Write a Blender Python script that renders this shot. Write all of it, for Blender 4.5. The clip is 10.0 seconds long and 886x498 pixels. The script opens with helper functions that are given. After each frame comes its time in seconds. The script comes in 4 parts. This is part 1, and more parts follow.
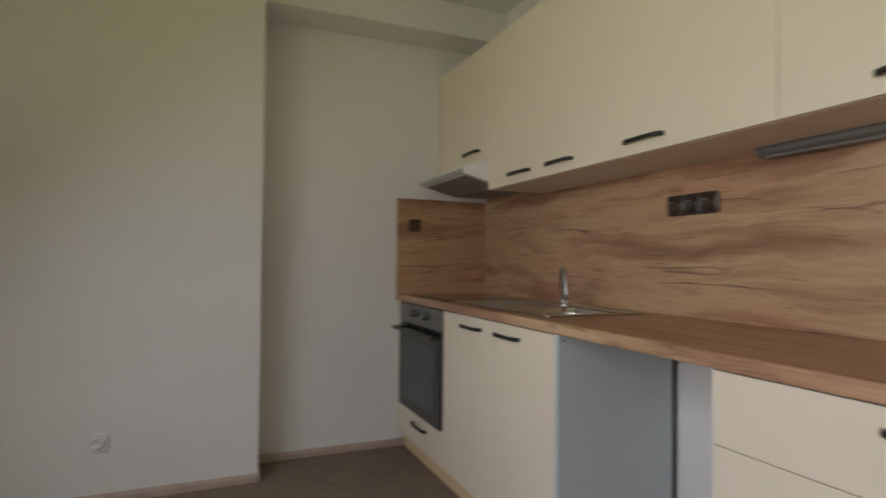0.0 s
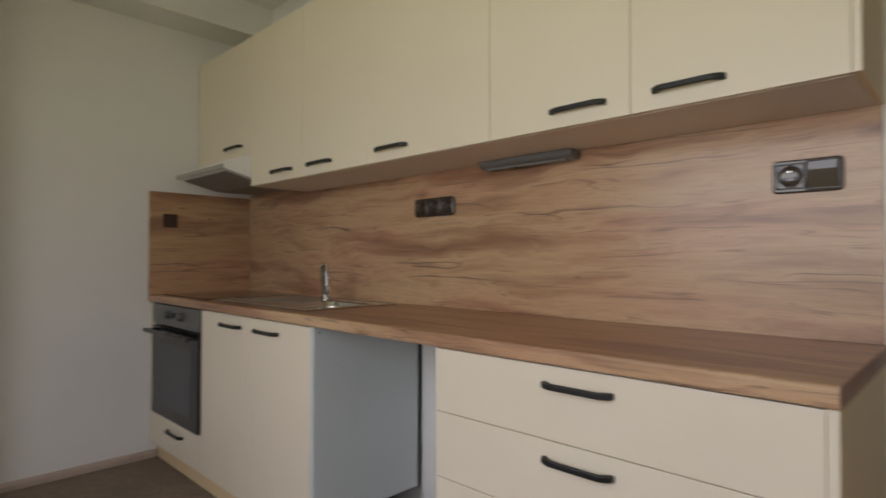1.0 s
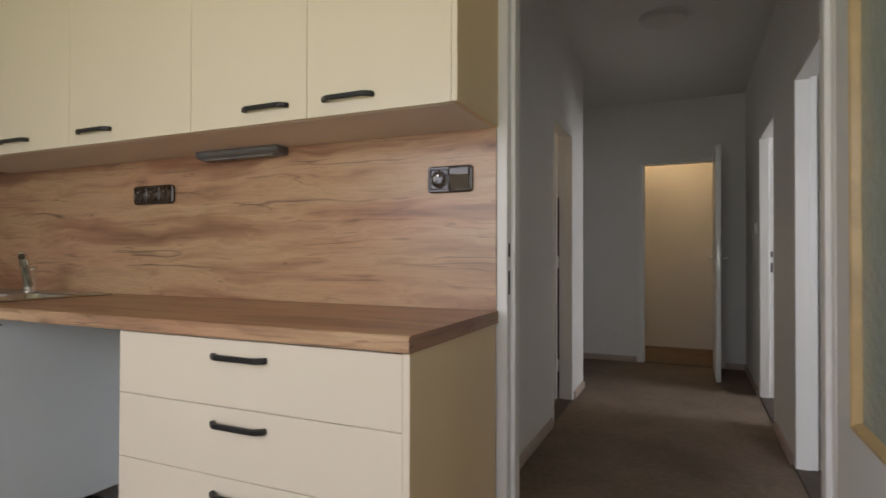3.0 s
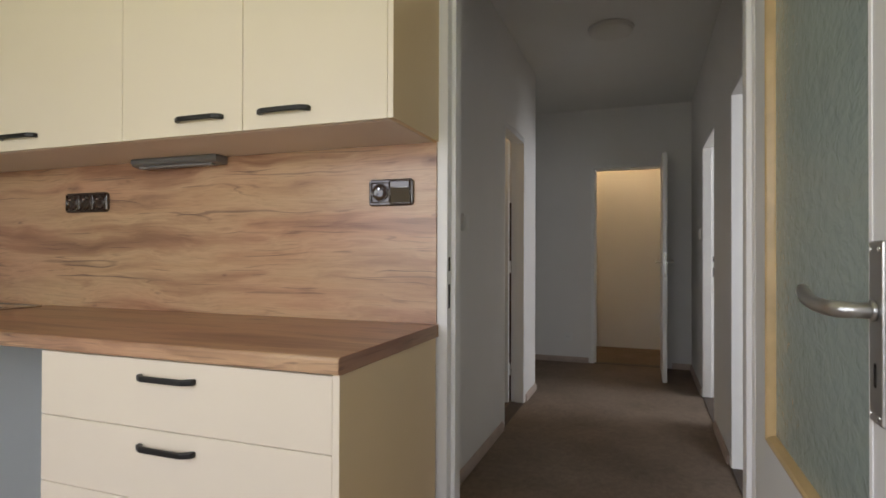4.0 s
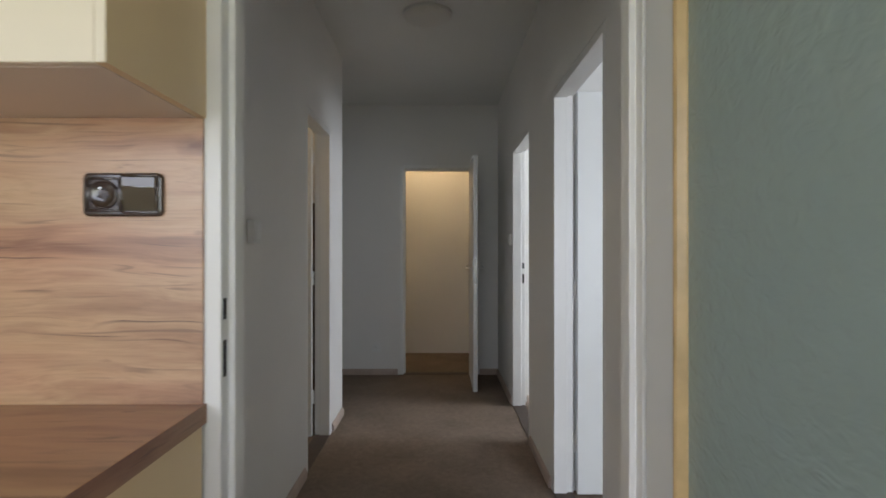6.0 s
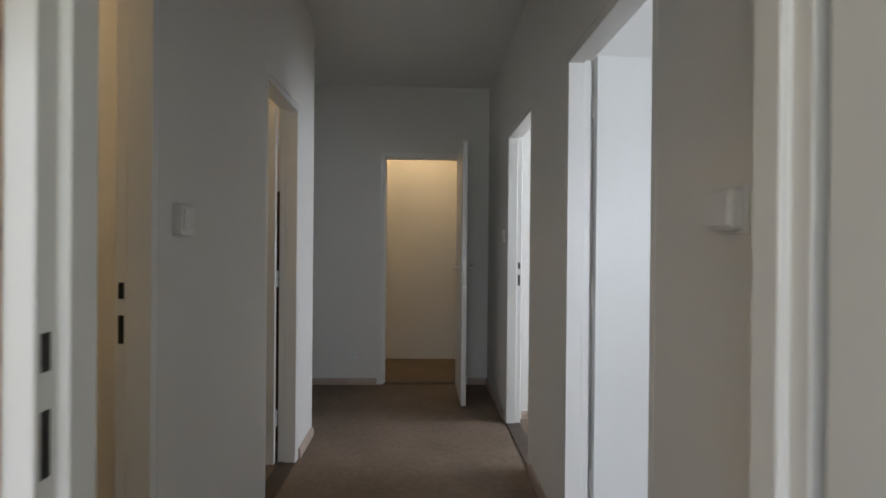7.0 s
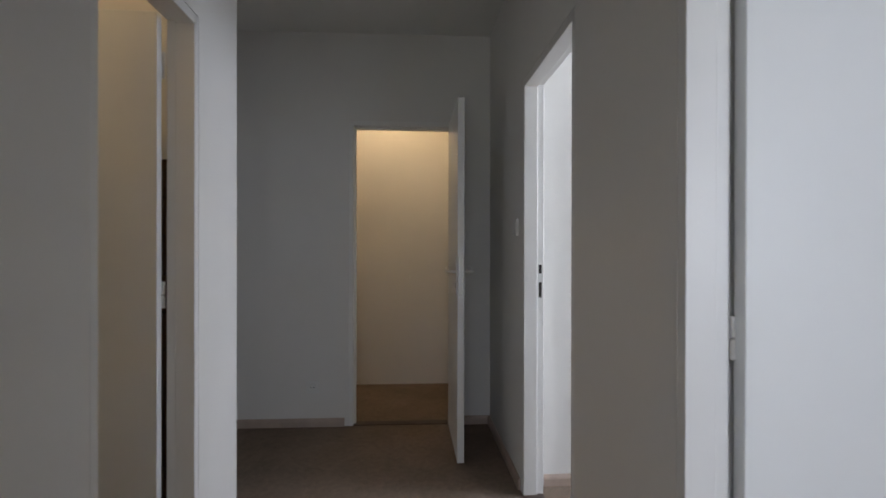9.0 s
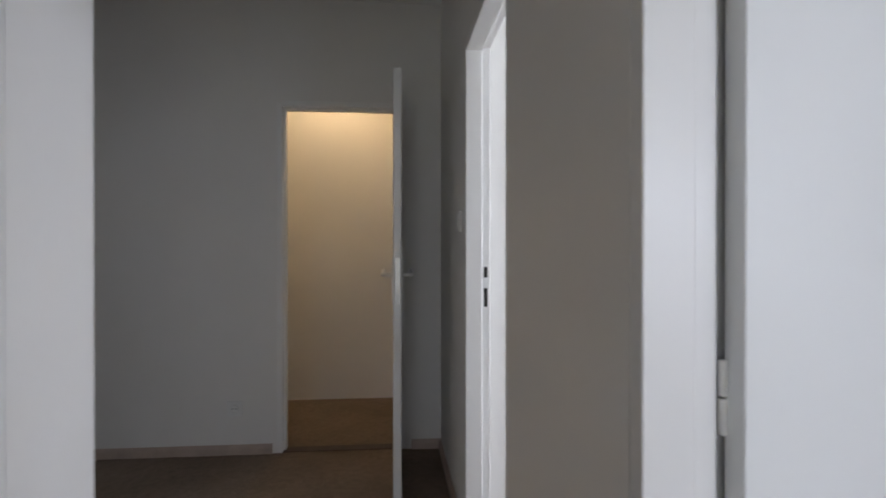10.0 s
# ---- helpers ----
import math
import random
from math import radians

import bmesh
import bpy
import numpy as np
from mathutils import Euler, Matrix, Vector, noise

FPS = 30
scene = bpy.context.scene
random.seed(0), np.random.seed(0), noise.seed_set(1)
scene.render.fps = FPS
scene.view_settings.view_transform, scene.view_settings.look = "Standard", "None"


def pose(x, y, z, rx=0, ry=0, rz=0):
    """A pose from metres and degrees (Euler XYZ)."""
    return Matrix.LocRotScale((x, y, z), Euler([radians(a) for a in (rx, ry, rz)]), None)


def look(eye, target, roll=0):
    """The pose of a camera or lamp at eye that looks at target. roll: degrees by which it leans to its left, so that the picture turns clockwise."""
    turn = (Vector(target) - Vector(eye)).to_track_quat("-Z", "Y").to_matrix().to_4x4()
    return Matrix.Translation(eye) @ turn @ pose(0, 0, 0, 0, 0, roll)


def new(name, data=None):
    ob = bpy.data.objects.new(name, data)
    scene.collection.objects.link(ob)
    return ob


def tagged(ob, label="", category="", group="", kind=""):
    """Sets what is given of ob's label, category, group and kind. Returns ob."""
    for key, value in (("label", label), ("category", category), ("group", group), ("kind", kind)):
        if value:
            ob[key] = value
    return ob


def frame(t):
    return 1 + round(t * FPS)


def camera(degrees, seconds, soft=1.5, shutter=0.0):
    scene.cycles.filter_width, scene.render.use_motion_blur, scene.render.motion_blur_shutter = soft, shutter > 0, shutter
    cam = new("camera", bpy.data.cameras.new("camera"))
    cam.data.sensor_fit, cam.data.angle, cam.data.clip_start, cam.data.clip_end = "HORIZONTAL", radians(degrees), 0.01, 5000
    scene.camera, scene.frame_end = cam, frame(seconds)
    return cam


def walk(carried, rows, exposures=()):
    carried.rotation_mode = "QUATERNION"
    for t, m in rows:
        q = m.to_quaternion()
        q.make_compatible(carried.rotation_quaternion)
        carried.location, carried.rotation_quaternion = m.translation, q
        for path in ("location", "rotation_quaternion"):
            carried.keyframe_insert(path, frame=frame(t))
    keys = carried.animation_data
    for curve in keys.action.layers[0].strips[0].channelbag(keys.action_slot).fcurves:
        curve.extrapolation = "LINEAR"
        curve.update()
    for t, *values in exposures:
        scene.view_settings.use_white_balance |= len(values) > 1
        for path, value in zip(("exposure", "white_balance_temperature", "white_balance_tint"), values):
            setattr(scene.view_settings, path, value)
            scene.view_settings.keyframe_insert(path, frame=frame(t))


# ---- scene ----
cam = camera(77.1, 10.0, soft=1.6, shutter=0.5)
PATH = [
    (0, (-1.656, -0.02, 1.098), (-0.868, 1.818, 1.142), 0.6),
    (0.5, (-1.638, -0.085, 1.108), (-0.479, 1.544, 1.142), -0.0),
    (1, (-1.659, -0.167, 1.1), (-0.23, 1.231, 1.135), 0.1),
    (1.5, (-1.657, -0.262, 1.074), (-0.053, 0.933, 1.102), -0.1),
    (2, (-1.651, -0.377, 1.052), (0.07, 0.642, 1.075), -0.1),
    (2.5, (-1.644, -0.469, 1.059), (0.142, 0.431, 1.08), 0.1),
    (4, (-1.616, -0.601, 1.119), (0.264, 0.082, 1.135), 0.2),
    (4.5, (-1.574, -0.591, 1.164), (0.325, 0.035, 1.174), 0.4),
    (5, (-1.469, -0.493, 1.215), (0.477, -0.035, 1.224), 0.3),
    (5.5, (-1.331, -0.462, 1.225), (0.665, -0.327, 1.231), 0.4),
    (6, (-1.107, -0.462, 1.204), (0.893, -0.474, 1.207), -0.0),
    (6.2, (-1.005, -0.46, 1.205), (0.995, -0.491, 1.203), 0.2),
    (7.5, (-0.32, -0.423, 1.199), (1.678, -0.52, 1.196), 0.4),
    (8, (-0.002, -0.458, 1.188), (1.995, -0.566, 1.186), 0.4),
    (8.5, (0.283, -0.458, 1.168), (2.28, -0.582, 1.165), 0.4),
    (9, (0.553, -0.473, 1.183), (2.549, -0.6, 1.178), 0.1),
    (9.5, (0.802, -0.569, 1.182), (2.798, -0.701, 1.177), 0.0),
    (10, (1.011, -0.738, 1.18), (3.002, -0.921, 1.173), 0.0),
]
EXPOSURES = [(0.0, -0.66, 6820, 12), (1.5, -0.58, 6920, 13), (2.5, -0.50, 6960, 13), (4.0, -0.17, 6860, 12), (5.5, -0.03, 6580, 10), (6.2, -0.01, 6430, 9), (7.5, -0.08, 6430, 9), (9.0, -0.12, 6330, 12), (10.0, 0.04, 6370, 13)]
walk(cam, [(t, look(eye, target, roll)) for t, eye, target, roll in PATH], EXPOSURES)

KY = 0.50                                # middle of the kitchen window
# lamp strengths, in watts
KITCHEN_W, ROOM2_W, ROOM3_W = 41, 73, 70
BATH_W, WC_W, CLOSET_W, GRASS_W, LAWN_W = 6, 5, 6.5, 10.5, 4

# ---- light ----
world = bpy.data.worlds.new("sky")
scene.world = world
world.use_nodes = True
wn = world.node_tree
sky = wn.nodes.new("ShaderNodeTexSky")
sky.sky_type = "NISHITA"
sky.sun_disc = False
sky.sun_elevation, sky.sun_rotation = radians(40), radians(200)
wn.links.new(sky.outputs[0], wn.nodes["Background"].inputs[0])
wn.nodes["Background"].inputs[1].default_value = 0.08


def window_light(name, at, toward, w, h, watts, color=(0.86, 0.93, 1.0), spread=180):
    lamp = bpy.data.lights.new(name, "AREA")
    lamp.shape, lamp.size, lamp.size_y, lamp.energy, lamp.color = "RECTANGLE", w, h, watts, color
    lamp.spread = radians(spread)
    ob = new(name, lamp)
    ob.matrix_world = look(at, toward)
    return ob


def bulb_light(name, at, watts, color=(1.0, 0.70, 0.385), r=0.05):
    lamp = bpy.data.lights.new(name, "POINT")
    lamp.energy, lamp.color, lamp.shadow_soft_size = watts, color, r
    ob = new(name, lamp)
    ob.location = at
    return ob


window_light("kitchen_daylight", (-2.83, KY, 1.47), (-1.3, KY - 0.08, 0.25), 2.48, 1.28, KITCHEN_W, (0.785, 0.83, 1.0), 160)
window_light("kitchen_grass_bounce", (-2.80, KY, 1.47), (-1.0, KY + 0.4, 3.2), 2.4, 1.2, GRASS_W, (0.98, 0.97, 0.26), 135)
window_light("bedroom_daylight", (-2.83, -2.95, 1.5), (1.6, -2.2, 0.8), 1.6, 1.35, ROOM2_W, (0.80, 0.865, 1.0))
window_light("bedroom_lawn_bounce", (-2.80, -2.95, 1.5), (0.2, -2.4, 3.4), 1.5, 1.25, LAWN_W, (0.92, 1.0, 0.62))
window_light("study_daylight", (2.55, -4.43, 1.5), (2.55, 0, 0.6), 1.1, 1.35, ROOM3_W, (0.80, 0.865, 1.0))
window_light("study_lawn_bounce", (2.55, -4.40, 1.5), (2.55, -1.8, 3.4), 1.0, 1.25, LAWN_W, (0.92, 1.0, 0.62))
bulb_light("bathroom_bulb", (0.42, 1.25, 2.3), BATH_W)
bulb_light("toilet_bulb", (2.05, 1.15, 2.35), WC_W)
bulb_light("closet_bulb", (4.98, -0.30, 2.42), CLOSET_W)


# ---- materials ----
def nodes_of(name, rough=0.5, metal=0.0):
    m = bpy.data.materials.new(name)
    m.use_nodes = True
    nt = m.node_tree
    b = nt.nodes["Principled BSDF"]
    b.inputs["Roughness"].default_value, b.inputs["Metallic"].default_value = rough, metal
    return m, nt, b


def coords(nt, scale=(1, 1, 1), spread=0.0):
    tc = nt.nodes.new("ShaderNodeTexCoord")
    mp = nt.nodes.new("ShaderNodeMapping")
    mp.inputs["Scale"].default_value = scale
    nt.links.new(tc.outputs["Object"], mp.inputs["Vector"])
    if spread:
        info = nt.nodes.new("ShaderNodeObjectInfo")
        mul = nt.nodes.new("ShaderNodeMath")
        mul.operation = "MULTIPLY"
        mul.inputs[1].default_value = spread
        nt.links.new(info.outputs["Random"], mul.inputs[0])
        nt.links.new(mul.outputs[0], mp.inputs["Location"])
    return mp.outputs[0]


def noise_of(nt, vec, scale, detail=4.0, rough=0.55, warp=0.0):
    n = nt.nodes.new("ShaderNodeTexNoise")
    n.inputs["Scale"].default_value, n.inputs["Detail"].default_value = scale, detail
    n.inputs["Roughness"].default_value, n.inputs["Distortion"].default_value = rough, warp
    nt.links.new(vec, n.inputs["Vector"])
    return n.outputs["Fac"]


def ramp_of(nt, fac, *stops):
    r = nt.nodes.new("ShaderNodeValToRGB")
    while len(r.color_ramp.elements) < len(stops):
        r.color_ramp.elements.new(0.5)
    for e, (p, c) in zip(r.color_ramp.elements, stops):
        e.position, e.color = p, (*c, 1) if len(c) == 3 else c
    nt.links.new(fac, r.inputs[0])
    return r.outputs[0]


def mixed(nt, fac, a, b, mode="MIX"):
    x = nt.nodes.new("ShaderNodeMix")
    x.data_type, x.blend_type = "RGBA", mode
    for v, i in ((fac, 0), (a, 6), (b, 7)):
        if isinstance(v, (int, float)):
            x.inputs[i].default_value = v
        elif isinstance(v, tuple):
            x.inputs[i].default_value = (*v, 1)
        else:
            nt.links.new(v, x.inputs[i])
    return x.outputs[2]


def bumped(nt, b, height, strength=0.1, distance=0.002):
    n = nt.nodes.new("ShaderNodeBump")
    n.inputs["Strength"].default_value, n.inputs["Distance"].default_value = strength, distance
    nt.links.new(height, n.inputs["Height"])
    nt.links.new(n.outputs[0], b.inputs["Normal"])


def plain(name, color, rough=0.5, metal=0.0, vary=0.06, scale=3.0, grain=120.0, bump=0.05, dist=0.001):
    """A surface with slow cloudy variation, a little uneven gloss and fine relief."""
    m, nt, b = nodes_of(name, rough, metal)
    v = coords(nt)
    slow = noise_of(nt, v, scale, 5.0)
    dark, light = tuple(c * (1 - vary) for c in color), tuple(min(1.0, c * (1 + vary)) for c in color)
    nt.links.new(ramp_of(nt, slow, (0.3, dark), (0.7, light)), b.inputs["Base Color"])
    fine = noise_of(nt, v, grain, 3.0)
    broad = noise_of(nt, v, scale * 2.0, 1.0)
    g = ramp_of(nt, broad, (0.3, (max(0, rough - 0.03),) * 3), (0.7, (min(1, rough + 0.03),) * 3))
    nt.links.new(g, b.inputs["Roughness"])
    bumped(nt, b, fine, bump, dist)
    return m


def oak(name, along="y", tone=(1.0, 1.0, 1.0), rough=0.34):
    """Oak laminate: long bands, fibre, thin dark cracks that run with the grain, and a few knots."""
    m, nt, b = nodes_of(name, rough)
    def c(across, length):
        return coords(nt, (across, length, across) if along == "y" else (length, across, across))
    warp = noise_of(nt, c(2.6, 1.1), 1.7, 2.0, 0.5)
    def wavy(across, length, by):
        """Coordinates for the grain, bent a little by a slow noise so that the fibre flows round."""
        add = nt.nodes.new("ShaderNodeVectorMath")
        add.operation = "MULTIPLY_ADD"
        nt.links.new(warp, add.inputs[0])
        add.inputs[1].default_value = (by, by * 0.3, by) if along == "y" else (by * 0.3, by, by)
        nt.links.new(c(across, length), add.inputs[2])
        return add.outputs[0]
    tint = noise_of(nt, wavy(3.2, 0.8, 0.3), 1.3, 3.0, 0.5, 0.3)
    warm = ramp_of(nt, tint, (0.36, (1.0, 0.92, 0.95)), (0.50, (1.0, 1.0, 1.0)), (0.64, (1.03, 1.08, 1.06)))
    band = noise_of(nt, wavy(4.6, 0.42, 0.5), 1.5, 6.0, 0.60, 0.30)
    base = ramp_of(nt, band, (0.30, (0.25, 0.128, 0.080)), (0.41, (0.405, 0.230, 0.142)), (0.51, (0.59, 0.398, 0.252)), (0.59, (0.545, 0.345, 0.212)), (0.71, (0.31, 0.168, 0.108)))
    base = mixed(nt, 1.0, base, warm, "MULTIPLY")
    fibre = noise_of(nt, wavy(85.0, 2.2, 9.0), 2.2, 7.0, 0.66, 0.15)
    base = mixed(nt, 0.42, base, ramp_of(nt, fibre, (0.30, (0.64, 0.57, 0.54)), (0.52, (1.0, 0.98, 0.96)), (0.72, (1.14, 1.13, 1.11))), "MULTIPLY")
    smear = noise_of(nt, wavy(11.0, 1.0, 1.2), 1.7, 5.0, 0.62, 0.5)
    base = mixed(nt, ramp_of(nt, smear, (0.55, (0, 0, 0)), (0.76, (0.34, 0.34, 0.34))), base, (0.23, 0.118, 0.085))
    # long cracks: thin contour lines of a stretched noise, broken up by slower ones
    for across, length, by, half, dark, mask, cut in ((11.6, 0.43, 0.8, 0.007, 0.92, (5.0, 1.6), 0.56), (23.0, 0.75, 1.6, 0.009, 0.82, (7.0, 2.4), 0.57), (36.0, 1.1, 2.6, 0.011, 0.46, (9.0, 3.0), 0.57)):
        line = noise_of(nt, wavy(across, length, by), 1.0, 1.2, 0.45, 0.08)
        thin = ramp_of(nt, line, (0.5 - half, (0, 0, 0)), (0.5 - half * 0.2, (dark,) * 3), (0.5 + half * 0.2, (dark,) * 3), (0.5 + half * 2.6, (0, 0, 0)))
        broken = noise_of(nt, c(*mask), 1.6, 2.0, 0.55)
        here = mixed(nt, 1.0, thin, ramp_of(nt, broken, (cut - 0.03, (0, 0, 0)), (cut + 0.09, (1, 1, 1))), "MULTIPLY")
        base = mixed(nt, here, base, (0.105, 0.055, 0.043))
    crack = noise_of(nt, wavy(62.0, 1.0, 4.0), 1.2, 2.0, 0.45, 0.1)
    base = mixed(nt, ramp_of(nt, crack, (0.66, (0, 0, 0)), (0.71, (0.5, 0.5, 0.5))), base, (0.115, 0.062, 0.052))
    for size, reach in ((2.3, 0.20), (4.6, 0.16)):
        kn = nt.nodes.new("ShaderNodeTexVoronoi")
        kn.inputs["Scale"].default_value = size
        kn.inputs["Randomness"].default_value = 1.0
        nt.links.new(wavy(2.4, 1.0, 0.2), kn.inputs["Vector"])
        edge = noise_of(nt, c(30.0, 12.0), 1.5, 3.0)
        off = nt.nodes.new("ShaderNodeMath")
        off.operation = "MULTIPLY_ADD"
        nt.links.new(edge, off.inputs[0])
        off.inputs[1].default_value = 0.14
        nt.links.new(kn.outputs["Distance"], off.inputs[2])
        knot = ramp_of(nt, off.outputs[0], (0.09, (0.74, 0.74, 0.74)), (0.12, (0.38, 0.38, 0.38)), (reach, (0, 0, 0)))
        base = mixed(nt, knot, base, (0.17, 0.082, 0.064))
    base = mixed(nt, 1.0, base, tone, "MULTIPLY")
    b.inputs["Specular IOR Level"].default_value = 0.75
    nt.links.new(base, b.inputs["Base Color"])
    bumped(nt, b, fibre, 0.10, 0.0005)
    return m


def carpet(name):
    m, nt, b = nodes_of(name, 0.95)
    v = coords(nt)
    pile = noise_of(nt, v, 260.0, 3.0, 0.7)
    slow = noise_of(nt, v, 2.2, 6.0, 0.65)
    a = ramp_of(nt, slow, (0.25, (0.205, 0.155, 0.118)), (0.75, (0.315, 0.245, 0.192)))
    mott = noise_of(nt, v, 28.0, 4.0, 0.65)
    a = mixed(nt, 0.4, a, ramp_of(nt, mott, (0.35, (0.72, 0.70, 0.68)), (0.65, (1.22, 1.22, 1.22))), "MULTIPLY")
    nt.links.new(mixed(nt, 0.75, a, ramp_of(nt, pile, (0.3, (0.55, 0.55, 0.55)), (0.7, (1.3, 1.3, 1.3))), "MULTIPLY"), b.inputs["Base Color"])
    bumped(nt, b, pile, 0.6, 0.004)
    b.inputs["Specular IOR Level"].default_value = 0.15
    return m


def hammered_glass(name):
    """Ribbed cathedral glass: ripples that run upright, greenish, blurred see-through."""
    m, nt, b = nodes_of(name, 0.18)
    b.inputs["Base Color"].default_value = (0.50, 0.61, 0.58, 1)
    b.inputs["Transmission Weight"].default_value = 0.35
    b.inputs["IOR"].default_value = 1.5
    ripple = noise_of(nt, coords(nt, (0.5, 1.0, 0.75)), 62.0, 1.5, 0.5, 1.2)
    cell = nt.nodes.new("ShaderNodeTexVoronoi")
    cell.feature = "SMOOTH_F1"
    cell.inputs["Scale"].default_value = 58.0
    nt.links.new(coords(nt, (0.5, 1.0, 0.7)), cell.inputs["Vector"])
    both = nt.nodes.new("ShaderNodeMath")
    both.operation = "MULTIPLY_ADD"
    nt.links.new(cell.outputs["Distance"], both.inputs[0])
    both.inputs[1].default_value = 0.8
    nt.links.new(ripple, both.inputs[2])
    bumped(nt, b, both.outputs[0], 0.6, 0.004)
    return m


M_WALL = plain("white_wall_paint", (0.80, 0.785, 0.755), 0.6, vary=0.03, scale=1.2, grain=180, bump=0.25, dist=0.0015)
M_CEIL = plain("ceiling_paint", (0.80, 0.80, 0.77), 0.9, vary=0.03, scale=1.0, grain=160, bump=0.2, dist=0.0015)
M_CREAM = plain("cream_laminate", (0.82, 0.73, 0.58), 0.33, vary=0.02, scale=2.0, grain=500, bump=0.04, dist=0.0004)
# Shaded copy of the cream: dimmer, yellower light on end faces put into colour.
M_CREAM_SHADE = plain("cream_laminate_shaded", (0.78, 0.59, 0.345), 0.42, vary=0.02, scale=2.0, grain=500, bump=0.04, dist=0.0004)
M_CARC = plain("pale_grey_chipboard", (0.64, 0.69, 0.69), 0.55, vary=0.03, scale=3.0, grain=400, bump=0.04, dist=0.0004)
M_UNDER = plain("pale_warm_chipboard", (0.78, 0.68, 0.57), 0.5, vary=0.03, scale=3.0, grain=400, bump=0.04, dist=0.0004)
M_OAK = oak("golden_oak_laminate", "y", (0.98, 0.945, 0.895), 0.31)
# Same oak decor; the top's weaker light is put into a darker tone.
M_OAKTOP = oak("shaded_worktop_oak", "y", (0.74, 0.64, 0.60))
# Oak for the worktop end, with that face's shade multiplied into it.
M_OAKEND = oak("shaded_worktop_end_oak", "x", (0.62, 0.52, 0.48), 0.5)
# Backsplash oak turned crosswise; the side panel's shading is in its tone.
M_OAKX = oak("golden_oak_crosswise_shaded", "x", (0.92, 0.85, 0.76))
M_CARPET = carpet("brown_carpet")
M_BASE = plain("beige_skirting", (0.46, 0.365, 0.305), 0.5, vary=0.12, scale=9.0, grain=200, bump=0.06)
M_BLACK = plain("matt_black_metal", (0.012, 0.0115, 0.011), 0.42, vary=0.15, grain=400, bump=0.03, dist=0.0003)
M_STEEL = plain("brushed_steel", (0.60, 0.60, 0.59), 0.17, 1.0, vary=0.05, grain=300, bump=0.05, dist=0.0004)
M_CHROME = plain("chrome", (0.78, 0.78, 0.78), 0.12, 1.0, vary=0.03, grain=100, bump=0.0)
M_SILVER = plain("satin_nickel", (0.50, 0.50, 0.49), 0.32, 0.95, vary=0.03, grain=300, bump=0.03, dist=0.0003)
M_BROWN = plain("dark_brown_plastic", (0.042, 0.025, 0.019), 0.12, vary=0.1, grain=200, bump=0.01)
M_BRONZE = plain("olive_bronze_plastic", (0.085, 0.066, 0.042), 0.12, vary=0.06, grain=200, bump=0.01)
for gloss in (M_BROWN, M_BRONZE):
    gloss.node_tree.nodes["Principled BSDF"].inputs["Specular IOR Level"].default_value = 0.85
M_WHITEP = plain("white_plastic", (0.80, 0.80, 0.78), 0.35, vary=0.02, grain=200, bump=0.01)
M_DOOR = plain("white_door_lacquer", (0.82, 0.83, 0.82), 0.38, vary=0.02, scale=2.0, grain=90, bump=0.06, dist=0.0008)
M_FRAME = plain("cream_white_enamel", (0.82, 0.812, 0.79), 0.36, vary=0.015, scale=2.0, grain=90, bump=0.04, dist=0.0006)
M_BEAD = plain("varnished_pine", (0.58, 0.41, 0.20), 0.35, vary=0.15, scale=12.0, grain=200, bump=0.05)
M_GLASS = hammered_glass("rippled_green_glass")
M_HOB = plain("black_glass", (0.012, 0.012, 0.013), 0.06, vary=0.1, bump=0.0)
M_OVENG = plain("oven_glass", (0.050, 0.056, 0.064), 0.10, vary=0.1, bump=0.0)
M_OVENS = plain("oven_steel", (0.22, 0.22, 0.22), 0.35, 0.8, vary=0.05, grain=300, bump=0.03, dist=0.0003)
M_OVENH = plain("dark_handle_steel", (0.07, 0.065, 0.06), 0.3, 0.7, vary=0.05, grain=300, bump=0.03, dist=0.0003)
M_TILE = plain("dark_brown_tile", (0.15, 0.095, 0.062), 0.2, vary=0.15, scale=9.0, grain=200, bump=0.02)
M_ALU = plain("pale_satin_aluminium", (0.78, 0.78, 0.76), 0.38, 0.6, vary=0.03, grain=300, bump=0.02, dist=0.0003)
M_SILL = plain("dark_wood_threshold", (0.085, 0.060, 0.045), 0.6, vary=0.2, scale=15, grain=200)
M_DARK = plain("dark_void", (0.02, 0.016, 0.014), 0.8, vary=0.2)
M_FILTER = plain("grey_aluminium_mesh", (0.26, 0.26, 0.25), 0.5, 0.3, vary=0.08, scale=8.0, grain=420, bump=0.4, dist=0.001)
M_GREY = plain("grey_lamp_casing", (0.20, 0.20, 0.20), 0.4, 0.3, vary=0.05, grain=300, bump=0.02)
M_LAMPG = plain("smoky_lamp_cover", (0.22, 0.22, 0.22), 0.25, vary=0.03, grain=100, bump=0.01)
M_OPAL = plain("opal_plastic", (0.75, 0.74, 0.70), 0.3, vary=0.02, grain=100, bump=0.01)


# ---- building helpers ----
def box(bm, x0, x1, y0, y1, z0, z1, bevel=0.0, seg=2):
    x0, x1, y0, y1, z0, z1 = min(x0, x1), max(x0, x1), min(y0, y1), max(y0, y1), min(z0, z1), max(z0, z1)
    m = Matrix.Translation(((x0 + x1) / 2, (y0 + y1) / 2, (z0 + z1) / 2)) @ Matrix.Diagonal((x1 - x0, y1 - y0, z1 - z0, 1))
    vs = bmesh.ops.create_cube(bm, size=1, matrix=m)["verts"]
    if bevel:
        es = list({e for v in vs for e in v.link_edges})
        bmesh.ops.bevel(bm, geom=es, offset=bevel, segments=seg, affect="EDGES", profile=0.5)
    return bm


def boxed(*args, **kw):
    return box(bmesh.new(), *args, **kw)


